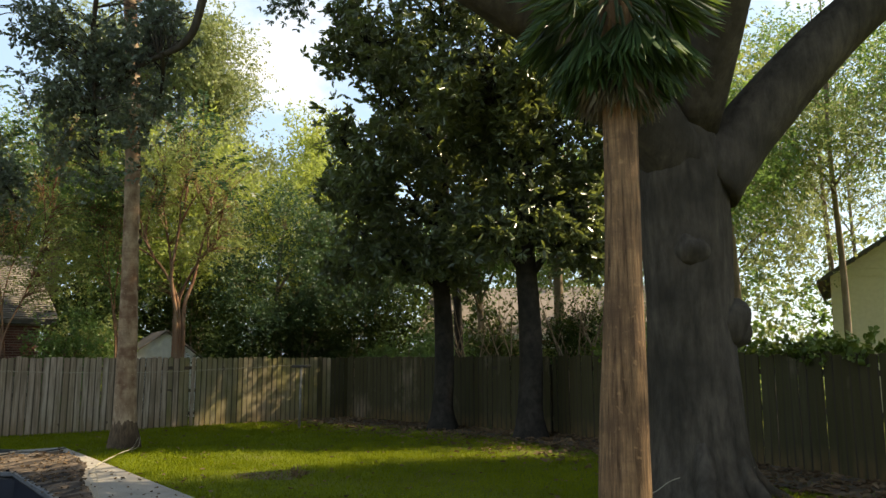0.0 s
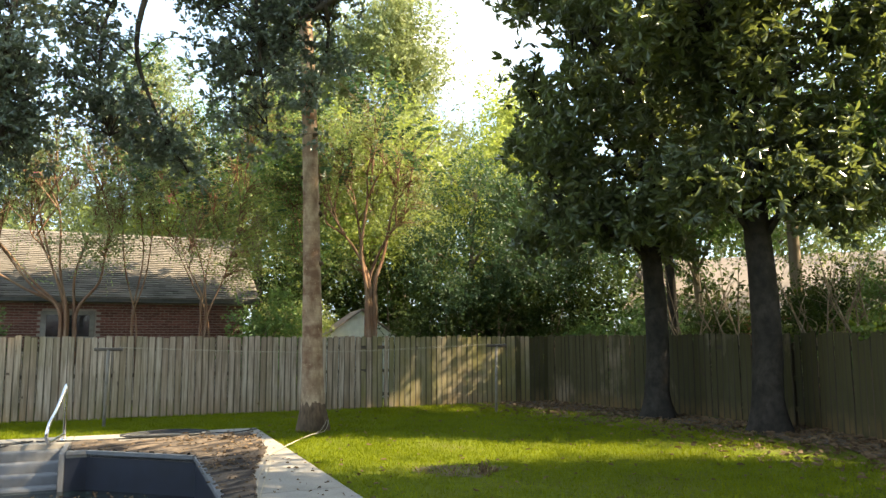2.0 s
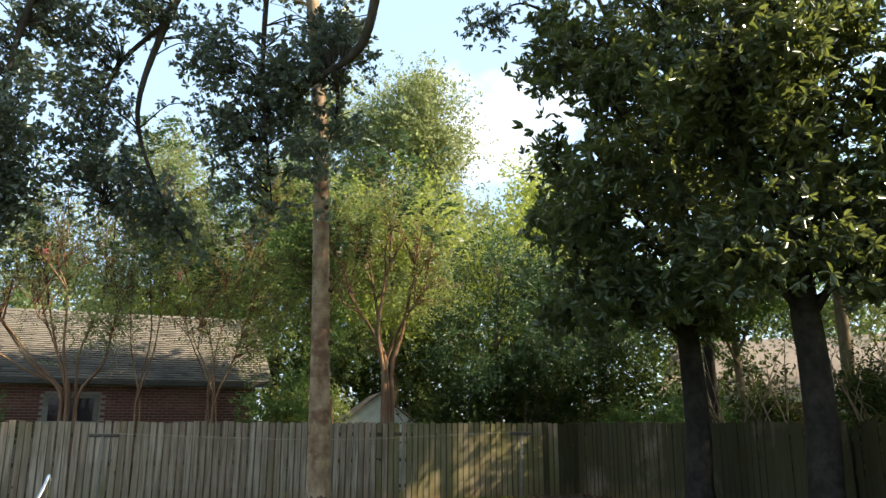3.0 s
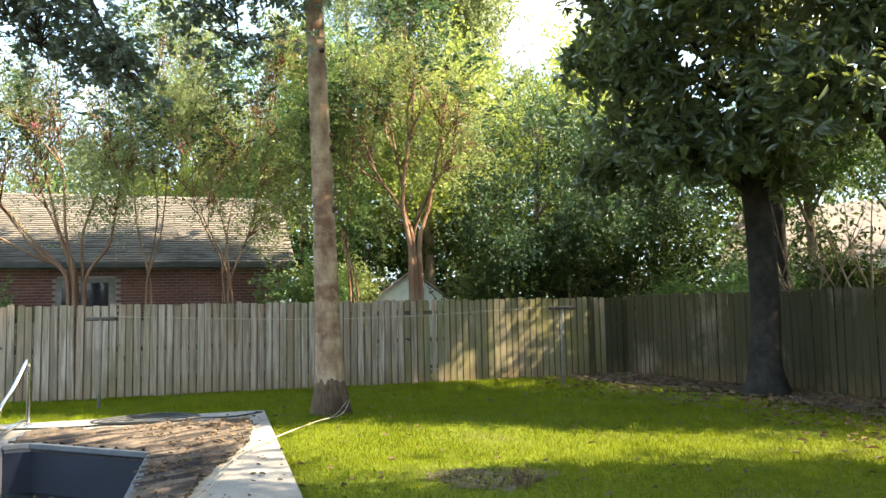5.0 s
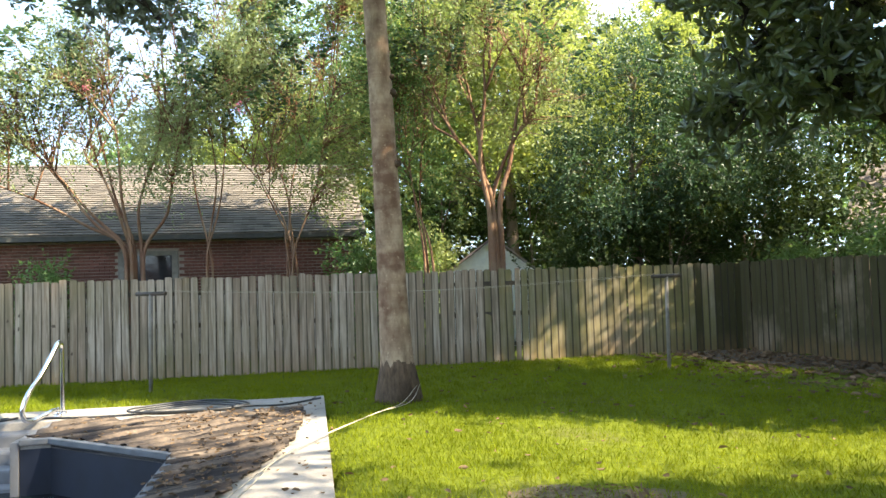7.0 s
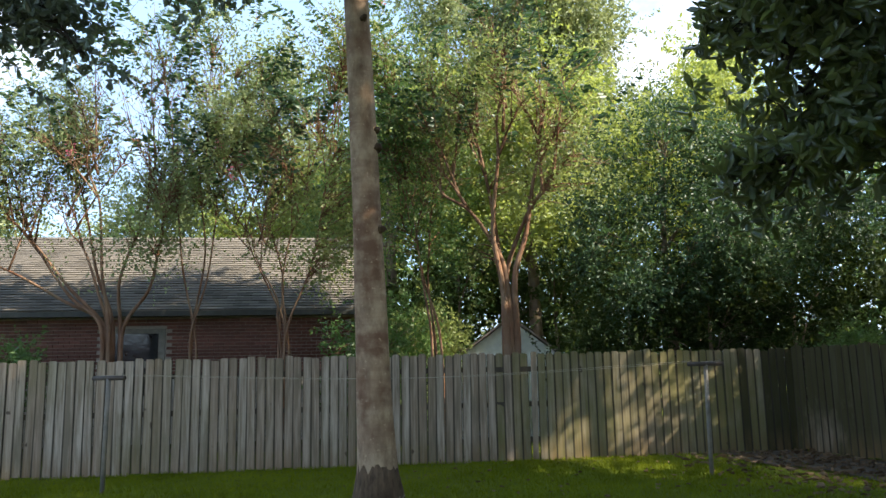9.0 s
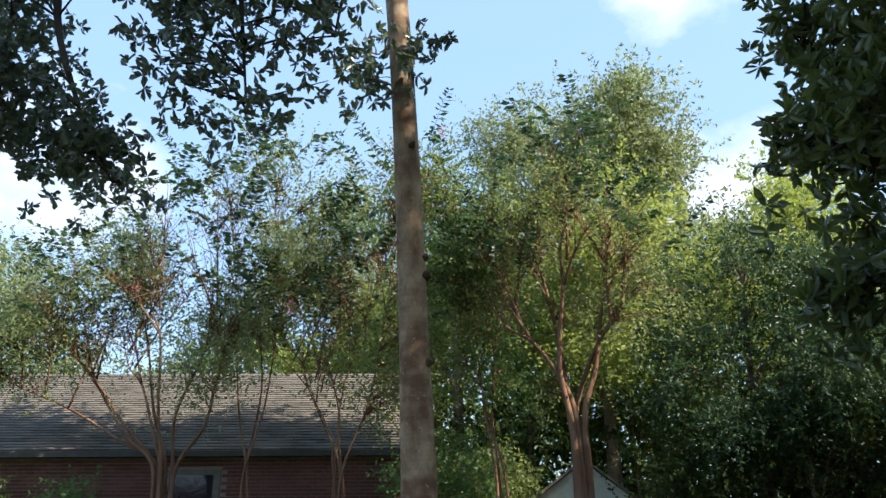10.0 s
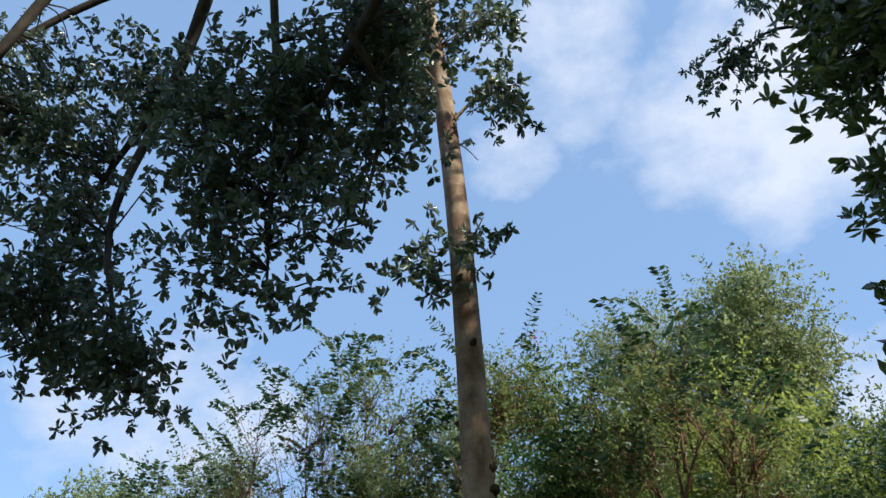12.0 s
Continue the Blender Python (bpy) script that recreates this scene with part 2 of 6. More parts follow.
# mossy copy also carries the corner's and side fence's shade in its dark colour
M_FENCE_MOSSY_SHADED = fence_material("mossy_shaded_fence_wood", 0.94, 0.18, (0.044, 0.041, 0.014))
M_FENCE_GREEN = fence_material("algae_tinged_fence_wood", 0.80, 0.32, (0.15, 0.138, 0.045))
M_FENCE, M_LAWN, M_CONC, M_WATER = fence_material("weathered_fence_wood", 0.42, 0.48), lawn_material(), concrete_material(), water_material()
M_BRICK, M_SHINGLE, M_COVER = brick_material(), shingle_material(), cover_material()
M_GRASS = leaf_material("grass_blades", (0.066, 0.094, 0.004), (0.175, 0.205, 0.010), (0.38, 0.39, 0.012), 0.3, 0.75, 0.06)
M_MAGLEAF = leaf_material("magnolia_leaves", (0.038, 0.060, 0.034), (0.105, 0.138, 0.052), (0.50, 0.56, 0.09), 0.30, 0.28, 0.7)
M_OAKLEAF = leaf_material("oak_leaves", (0.052, 0.078, 0.060), (0.13, 0.165, 0.105), (0.30, 0.36, 0.13), 0.30, 0.30, 0.7)
M_CRAPELEAF = leaf_material("crape_myrtle_leaves", (0.085, 0.130, 0.046), (0.25, 0.29, 0.095), (0.55, 0.60, 0.15), 0.52)
M_PALELEAF = leaf_material("pale_crape_leaves", (0.105, 0.150, 0.068), (0.27, 0.32, 0.14), (0.56, 0.62, 0.22), 0.52)
M_GOLDLEAF = leaf_material("yellow_green_leaves", (0.10, 0.155, 0.036), (0.31, 0.36, 0.078), (0.62, 0.66, 0.12), 0.52)
M_MIDLEAF = leaf_material("mid_green_leaves", (0.042, 0.092, 0.030), (0.125, 0.215, 0.062), (0.34, 0.50, 0.11), 0.46)
M_FARLEAF = leaf_material("far_crown_leaves", (0.112, 0.145, 0.060), (0.26, 0.30, 0.125), (0.48, 0.52, 0.18), 0.45)
M_DARKLEAF = leaf_material("dark_shrub_leaves", (0.018, 0.034, 0.012), (0.062, 0.092, 0.026), (0.2, 0.26, 0.04), 0.3, 0.65, 0.2)
M_DEEPLEAF = leaf_material("deep_green_leaves", (0.018, 0.044, 0.022), (0.055, 0.105, 0.048), (0.16, 0.28, 0.07), 0.30)
M_IVY = leaf_material("ivy_leaves", (0.04, 0.075, 0.015), (0.12, 0.18, 0.03), (0.3, 0.35, 0.05), 0.3)
M_PALMLEAF = leaf_material("palm_fronds", (0.022, 0.05, 0.018), (0.05, 0.10, 0.03), (0.3, 0.4, 0.06), 0.3)
M_PALMDRY = leaf_material("dry_palm_fronds", (0.10, 0.085, 0.05), (0.20, 0.17, 0.10), (0.3, 0.25, 0.12), 0.2)
M_LITTER = leaf_material("fallen_leaves", (0.05, 0.030, 0.017), (0.21, 0.14, 0.08), (0.3, 0.2, 0.08), 0.1, 0.75, 0.2)
M_PETAL = leaf_material("pink_blossom", (0.45, 0.10, 0.16), (0.65, 0.22, 0.28), (0.7, 0.2, 0.25), 0.3)
M_OAKBARK = bark_material("oak_bark", (0.031, 0.026, 0.019), (0.102, 0.084, 0.063), 9.0)
M_TALLBARK = ringed_bark("grey_brown_bark", (0.180, 0.122, 0.078), (0.42, 0.315, 0.21), (0.145, 0.072, 0.043), 7.0, 2.6, 0.55)
M_COLLAR = bark_material("fibrous_collar_bark", (0.046, 0.031, 0.019), (0.18, 0.122, 0.075), 22.0, (1, 1, 0.25), 0.03, 1.0)
M_MAGBARK = bark_material("magnolia_bark", (0.018, 0.015, 0.012), (0.058, 0.049, 0.039), 8.0, (1, 1, 0.8), 0.01)
M_CRAPEBARK = bark_material("crape_bark", (0.092, 0.041, 0.025), (0.225, 0.112, 0.063), 6.0, (1, 1, 0.3), 0.006, 0.3, (0.24, 0.17, 0.11))
M_TWIG = bark_material("pale_twigs", (0.16, 0.12, 0.085), (0.33, 0.26, 0.18), 7.0, (1, 1, 0.3), 0.004, 0.3)
M_PALMBARK = ringed_bark("palm_bark", (0.045, 0.026, 0.014), (0.27, 0.165, 0.085), (0.10, 0.060, 0.035), 34.0, 9.0, 0.35, 0.07)
M_LINER = plain("navy_vinyl_liner", (0.005, 0.008, 0.017), 0.5, vary=0.4, scale=3.0)
M_WHITE = plain("white_fiberglass", (0.125, 0.125, 0.125), 0.6, vary=0.35, scale=2.2)
M_COPING = plain("grey_vinyl_coping", (0.10, 0.105, 0.11), 0.7, vary=0.2)
M_CHROME = plain("polished_steel", (0.75, 0.75, 0.76), 0.12, 1.0, vary=0.05)
M_HOSE = plain("black_rubber_hose", (0.02, 0.022, 0.024), 0.5)
M_ROPE = plain("pale_cord", (0.33, 0.29, 0.21), 0.9)
M_GALV = plain("galvanised_pipe", (0.19, 0.17, 0.14), 0.8, 0.0)
M_RUST = plain("rusty_iron", (0.07, 0.055, 0.045), 0.8)
M_MORTAR = plain("mortar", (0.30, 0.255, 0.21), 0.95, scale=20.0)
M_PAINT = plain("white_painted_wood", (0.74, 0.73, 0.67), 0.7, vary=0.1)
M_FASCIA = plain("dark_fascia", (0.05, 0.05, 0.045), 0.7)
M_GLASS = plain("dark_window_glass", (0.02, 0.022, 0.024), 0.08, spec=0.6)
M_SIDING = plain("cream_siding", (0.56, 0.52, 0.33), 0.8, vary=0.06)
M_TANROOF = plain("sunlit_tan_roof", (0.20, 0.165, 0.14), 0.9, vary=0.15, scale=5.0)
M_FAR_BRICK = plain("distant_red_brick", (0.24, 0.09, 0.065), 0.9, vary=0.3, scale=6.0)
M_DRY = plain("dry_thatch", (0.095, 0.074, 0.035), 0.95, vary=0.5, scale=16.0)
M_SOIL = plain("leaf_strewn_soil", (0.075, 0.055, 0.035), 0.95, vary=0.5, scale=9.0)

# ---- mesh helpers ----
RNG = np.random.default_rng(7)


def mesh_object(name, verts, faces, material, parent=None, label="", smooth=False):
    me = bpy.data.meshes.new(name)
    me.from_pydata([tuple(v) for v in verts], [], [tuple(f) for f in faces])
    me.validate()
    if smooth:
        me.polygons.foreach_set("use_smooth", [True] * len(me.polygons))
    me.materials.append(material)
    ob = new(name, me)
    ob.parent = parent
    if label:
        ob["label"] = label
    return ob


def part(name, bm, material, parent=None, label="", smooth=False):
    me = bpy.data.meshes.new(name)
    bm.to_mesh(me)
    bm.free()
    if smooth:
        me.polygons.foreach_set("use_smooth", [True] * len(me.polygons))
    me.materials.append(material)
    ob = new(name, me)
    ob.parent = parent
    if label:
        ob["label"] = label
    return ob


def thing(name, at, label, category, group="", kind=""):
    ob = new(name)
    ob.location = at
    ob.empty_display_size = 0.2
    return tagged(ob, label, category, group, kind)


def box_bm(sx, sy, sz, m=None, bevel=0.0, bm=None):
    """A box of that size, its base's middle at m's origin."""
    bm = bm or bmesh.new()
    m = m or Matrix.Identity(4)
    got = bmesh.ops.create_cube(bm, size=1.0, matrix=m @ Matrix.Translation((0, 0, sz / 2)) @ Matrix.Diagonal((sx, sy, sz, 1)))
    if bevel:
        edges = list({e for v in got["verts"] for e in v.link_edges})
        bmesh.ops.bevel(bm, geom=edges, offset=bevel, segments=2, affect="EDGES", profile=0.6)
    return bm


def smooth_path(points, n):
    """Catmull-Rom through the points, n steps a piece."""
    p = np.array(points, float)
    p = np.vstack([2 * p[0] - p[1], p, 2 * p[-1] - p[-2]])
    res = []
    for i in range(1, len(p) - 2):
        for k in range(n):
            t = k / n
            a, b, c, d = p[i - 1], p[i], p[i + 1], p[i + 2]
            res.append(0.5 * (2 * b + (c - a) * t + (2 * a - 5 * b + 4 * c - d) * t * t + (3 * b - a - 3 * c + d) * t**3))
    res.append(p[-2])
    return np.array(res)


def tube_data(path, radii, sides=8, rough=0.0, flare=0.0):
    """Rings of vertices along the path, with uneven radii."""
    path = np.array(path, float)
    n = len(path)
    radii = np.interp(np.linspace(0, 1, n), np.linspace(0, 1, len(radii)), radii)
    tang = np.gradient(path, axis=0)
    tang /= np.linalg.norm(tang, axis=1)[:, None] + 1e-9
    ref = np.array([1.0, 0, 0]) if abs(tang[0][0]) < 0.8 else np.array([0, 1.0, 0])
    verts, faces = [], []
    ang = np.linspace(0, 2 * np.pi, sides, endpoint=False)
    for i in range(n):
        u = ref - tang[i] * (ref @ tang[i])
        u /= np.linalg.norm(u) + 1e-9
        w = np.cross(tang[i], u)
        ref = u
        r = np.full(sides, radii[i])
        if rough:
            r = r * (1 + rough * np.array([noise.noise(Vector((3.1 * math.cos(a), 3.1 * math.sin(a), path[i][2] * 1.1))) for a in ang]))
        if flare and i < n * 0.4:
            k = (1 - i / (n * 0.4)) ** 2.5 * flare
            r = r * (1 + k * (0.7 + 0.5 * np.sin(ang * 4 + 0.8)))
        verts.append(path[i] + np.outer(np.cos(ang) * r, u) + np.outer(np.sin(ang) * r, w))
    verts = np.vstack(verts)
    for i in range(n - 1):
        for k in range(sides):
            a, b = i * sides + k, i * sides + (k + 1) % sides
            faces.append((a, b, b + sides, a + sides))
    faces.append(tuple(range(sides))[::-1])
    faces.append(tuple((n - 1) * sides + k for k in range(sides)))
    return verts, faces


def join_data(pieces):
    verts, faces, base = [], [], 0
    for v, f in pieces:
        verts.append(np.array(v))
        faces += [tuple(i + base for i in face) for face in f]
        base += len(v)
    return np.vstack(verts), faces


def tubes(name, pieces, material, parent, label=""):
    v, f = join_data(pieces)
    org = np.array(parent.location) if parent else np.zeros(3)
    return mesh_object(name, v - org, f, material, parent, label, smooth=True)


def unit(a):
    return a / (np.linalg.norm(a, axis=-1, keepdims=True) + 1e-9)


def leaves(name, centers, ways, length, wide, material, parent=None, fold=0.25, simple=False, label="", spread=0.35, profile=(0.44, 0.46)):
    """One mesh of single leaves, each folded along its midrib. ways: the direction from stalk to tip."""
    n = len(centers)
    ways = unit(np.array(ways, float))
    size = length * RNG.uniform(1 - spread, 1 + spread, n)[:, None]
    side = unit(np.cross(ways, unit(RNG.normal(size=(n, 3)))))
    up = np.cross(side, ways)
    w = size * wide
    b, t = centers, centers + ways * size
    lift = up * w * fold
    if simple:
        mid = centers + ways * size * 0.5
        verts = np.stack([b, mid + side * w / 2 + lift, t, mid - side * w / 2 + lift], 1)
        quads = np.array([[0, 1, 2], [0, 2, 3]])
        k, corners = 4, 3
    else:
        lo, hi = centers + ways * size * 0.3, centers + ways * size * 0.72
        drop = -up * size * 0.06
        verts = np.stack([b, lo + side * w * profile[0] + lift, hi + side * w * profile[1] + lift, t + drop, hi - side * w * profile[1] + lift, lo - side * w * profile[0] + lift], 1)
        quads = np.array([[0, 1, 2, 3], [0, 3, 4, 5]])
        k, corners = 6, 4
    org = np.array(parent.location) if parent else np.zeros(3)
    verts = (verts - org).reshape(-1, 3)
    idx = (quads[None] + (np.arange(n) * k)[:, None, None]).reshape(-1)
    me = bpy.data.meshes.new(name)
    me.vertices.add(len(verts))
    me.vertices.foreach_set("co", verts.astype(np.float32).ravel())
    me.loops.add(len(idx))
    me.loops.foreach_set("vertex_index", idx.astype(np.int32))
    faces = n * len(quads)
    me.polygons.add(faces)
    me.polygons.foreach_set("loop_start", np.arange(faces, dtype=np.int32) * corners)
    me.update(calc_edges=True)
    me.materials.append(material)
    ob = new(name, me)
    ob.parent = parent
    if label:
        ob["label"] = label
    return ob


def ragged(blobs, k=5, share=0.45):
    """The blobs with smaller ones set round their edges, so that the outline is uneven."""
    res = [tuple(b[:3]) + tuple(v * 0.86 for v in b[3:]) for b in blobs]
    for b in blobs:
        for _ in range(k):
            d = unit(RNG.normal(size=3))
            f = RNG.uniform(0.6, 1.0)
            r = RNG.uniform(0.6, 1.25) * share
            res.append((b[0] + d[0] * b[3] * f, b[1] + d[1] * b[4] * f, b[2] + d[2] * b[5] * f, b[3] * r, b[4] * r, b[5] * r * RNG.uniform(0.6, 1.0)))
    return res


def clumps(blobs, count, shell=0.5, gap=0.0, grain=0.9):
    """Clump centres in a union of ellipsoids (cx, cy, cz, rx, ry, rz), mostly near their surface; gap: how much noise thins them."""
    blobs = np.array(blobs, float)
    size = blobs[:, 3] * blobs[:, 4] + blobs[:, 3] * blobs[:, 5] + blobs[:, 4] * blobs[:, 5]
    got = []
    while len(got) < count:
        b = blobs[RNG.choice(len(blobs), p=size / size.sum())]
        d = unit(RNG.normal(size=3))
        r = RNG.uniform(shell, 1.0) * (0.86 + 0.28 * noise.noise(Vector(d * 2.3 + b[:3])))
        p = b[:3] + d * r * b[3:]
        if gap and noise.noise(Vector(p * grain)) < gap - 0.5:
            continue
        got.append(np.r_[p, d])
    got = np.array(got)
    return got[:, :3], got[:, 3:]


def clump_leaves(centers, outs, per, sigma, droop=0.3, style="spray", reach=1.7):
    """Leaf bases and directions round every clump: along short twigs ("spray") or in whorls at twig ends ("whorl")."""
    group = 9 if style == "whorl" else 12
    k = max(1, per // group)
    c = np.repeat(centers, k, 0) + RNG.normal(size=(len(centers) * k, 3)) * sigma
    axis = unit(np.repeat(outs, k, 0) * 0.7 + RNG.normal(size=(len(c), 3)) * 0.55 + np.array([0, 0, 0.25 - droop]))
    c, axis = np.repeat(c, group, 0), np.repeat(axis, group, 0)
    n = len(c)
    radial = RNG.normal(size=(n, 3))
    radial = unit(radial - axis * (radial * axis).sum(1, keepdims=True))
    if style == "whorl":
        c = c + axis * RNG.uniform(-0.12, 0.02, n)[:, None] * sigma * 2
        way = axis * RNG.uniform(0.0, 0.9, n)[:, None] + radial
    else:
        c = c + axis * (np.tile(np.linspace(-0.5, 1.0, group), n // group) * sigma * reach)[:, None]
        way = axis * 0.6 + radial
    way[:, 2] -= droop * 0.5
    return c, way


def twig_data(nodes, centers, share, r0, r1, sides=4, sag=0.15):
    """Twigs from the nearest lower limb node to a share of the clumps."""
    pieces = []
    nodes = np.array(nodes)
    for c in centers[RNG.random(len(centers)) < share]:
        d = np.linalg.norm(nodes - c, axis=1) + 0.8 * np.maximum(nodes[:, 2] - c[2] + 0.2, 0)
        a = nodes[int(np.argmin(d))]
        if np.linalg.norm(c - a) > 1.4:
            continue
        mid = (a + c) / 2 + RNG.normal(size=3) * 0.10 * np.linalg.norm(c - a) + np.array([0, 0, sag * np.linalg.norm(c - a)])
        pieces.append(tube_data(smooth_path([a, mid, c], 3), [r0, (r0 + r1) / 2, r1], sides))
    return pieces


def tree(name, label, base, stems, blobs, count, per, sigma, leaf, bark, leaf_mat, shell=0.5, gap=0.0, droop=0.3, share=0.3,
         twig=(0.02, 0.006), sides=10, rough=0.12, flare=0.5, simple=False, group="", trunk_label="", fold=0.25, style="spray", many=False, reach=1.7, fringe=(5, 0.45), grain=0.9, hold=99.0, profile=(0.44, 0.46)):
    """A tree: stems are (points, radii); twigs run from them to the clumps; leaf is (length, width share)."""
    top = thing(name, base, label, "tree", group)
    nodes, main = [], []
    for i, (pts, radii) in enumerate(stems):
        path = smooth_path(pts, 5)
        main.append(tube_data(path, radii, sides if i == 0 else max(6, sides - 3), rough, flare if i == 0 else 0.0))
        low = 0.35 if len(stems) < 3 or i == 0 else 0.2
        nodes += [p for k, p in enumerate(path) if k >= low * len(path)]
    c, o = clumps(ragged(blobs, *fringe), count, shell, gap, grain)
    grown = np.array(nodes)
    keep = np.array([np.min(np.linalg.norm(grown - p, axis=1)) < hold for p in c])
    c, o = c[keep], o[keep]
    for i, piece in enumerate(main):
        tubes("trunk" if i == 0 or many else "limb", [piece], bark, top, trunk_label if i == 0 else "")
    twigs = twig_data(nodes, c, share, *twig)
    if twigs:
        tagged(tubes("branchwork", twigs, bark, top), kind="stuff")
    b, w = clump_leaves(c, o, per, sigma, droop, style, reach)
    leaves("crown", b, w, leaf[0], leaf[1], leaf_mat, top, fold, simple, profile=profile)
    return top


# ---- ground, deck and pool ----
# The deck's own axes: its outer corner, p to the right along its far edge, q along the walk towards the house.
CORNER, ALONG, TOWARDS = Vector((2.76, 16.68, 0)), Vector((0.986, 0.165, 0)).normalized(), Vector((0.165, -0.986, 0)).normalized()


def deck(p, q, z=0.0):
    return CORNER + ALONG * p + TOWARDS * q + Vector((0, 0, z))


DECK_Z, WATER_Z = 0.05, -0.47
FENCE_TURN = radians(9.78)  # the back fence and the brick house stand askew to the x axis
POOL = [(-3.0, 2.12), (-2.72, 2.10), (-1.33, 3.28), (-1.33, 12.4), (-7.6, 12.4), (-7.6, 2.12)]
RIGHT_FENCE = [(10.38, 21.60), (12.62, 14.70), (12.25, 5.8), (12.1, -4.0), (11.9, -12.0)]


def fence_y(x):
    """The back fence's line."""
    return 21.60 + (x - 10.38) * math.tan(FENCE_TURN)



def ground_height(x, y):
    return 0.035 * noise.noise(Vector((x * 0.35, y * 0.35, 0))) - 0.02


def inside_deck(x, y):
    """Whether a place lies on the deck or the pool."""
    d = Vector((x, y, 0)) - CORNER
    p, q = d.dot(ALONG), d.dot(TOWARDS)
    return -9.2 < p < 0.0 and 0.0 < q < 17.2


def build_ground():
    xs = np.unique(np.concatenate([np.linspace(-600, -24, 12), np.linspace(-24, 30, 109), np.linspace(30, 600, 12)]))
    ys = np.unique(np.concatenate([np.linspace(-600, -16, 12), np.linspace(-16, 44, 121), np.linspace(44, 900, 14)]))
    verts = [(x, y, -1.9 if inside_deck(x, y) and inside_deck(x - 0.45, y) and inside_deck(x + 0.45, y) and inside_deck(x, y - 0.45) and inside_deck(x, y + 0.45)
              else ground_height(x, y)) for y in ys for x in xs]
    n = len(xs)
    faces = [(j * n + i, j * n + i + 1, (j + 1) * n + i + 1, (j + 1) * n + i) for j in range(len(ys) - 1) for i in range(n - 1)]
    ob = mesh_object("ground", verts, faces, M_LAWN, smooth=True)
    tagged(ob, "uneven backyard ground under patchy green lawn", "ground", kind="structure")


def prism(name, ring, z0, z1, material, parent=None, label="", bevel=0.0):
    """An upright prism over a ring of (x, y)."""
    bm = bmesh.new()
    lo = [bm.verts.new((x, y, z0)) for x, y in ring]
    f = bm.faces.new(lo)
    bm.normal_update()
    if f.normal.z > 0:
        f.normal_flip()
    got = bmesh.ops.extrude_face_region(bm, geom=[f])
    for v in got["geom"]:
        if isinstance(v, bmesh.types.BMVert):
            v.co.z = z1
    bmesh.ops.recalc_face_normals(bm, faces=bm.faces)
    if bevel:
        bmesh.ops.bevel(bm, geom=[e for e in bm.edges if abs(e.verts[0].co.z - z1) < 1e-4 and abs(e.verts[1].co.z - z1) < 1e-4], offset=bevel, segments=2, affect="EDGES", profile=0.6)
    return part(name, bm, material, parent, label)


def ring(points):
    return [tuple(deck(p, q).xy) for p, q in points]


build_ground()


def build_deck():
    slabs = thing("pavement", deck(-0.5, 8), "weathered pale concrete pool deck and walk, leaf stained", "pavement", kind="structure")
    org = slabs.location

    def slab(points, name="slab", z1=DECK_Z, z0=-0.3, mat=M_CONC, bevel=0.012, parent=slabs):
        pts = [(x - org.x, y - org.y) for x, y in ring(points)]
        return prism(name, pts, z0, z1, mat, parent, bevel=bevel)

    for a, b in ((0.0, 3.0), (3.01, 6.1), (6.11, 9.2), (9.21, 12.3), (12.31, 17.2)):
        slab([(-1.10, a), (0, a), (0, b), (-1.10, b)])
    slab([(-2.99, 0), (-1.11, 0), (-1.11, 3.28), (-1.33, 3.28), (-2.72, 2.10), (-2.99, 2.12)], z0=-0.02)
    for a, b in ((3.29, 9.2), (9.21, 12.4)):
        slab([(-1.33, a), (-1.11, a), (-1.11, b), (-1.33, b)], z1=DECK_Z + 0.004, z0=-0.02)
    slab([(-9.2, 0), (-3.0, 0), (-3.0, 0.85), (-9.2, 0.85)])
    slab([(-9.2, 0.86), (-6.2, 0.86), (-6.2, 2.05), (-9.2, 2.05)])
    slab([(-9.2, 2.06), (-7.6, 2.06), (-7.6, 17.2), (-9.2, 17.2)], z0=-0.02)
    slab([(-7.59, 12.41), (-1.11, 12.41), (-1.11, 17.2), (-7.59, 17.2)])


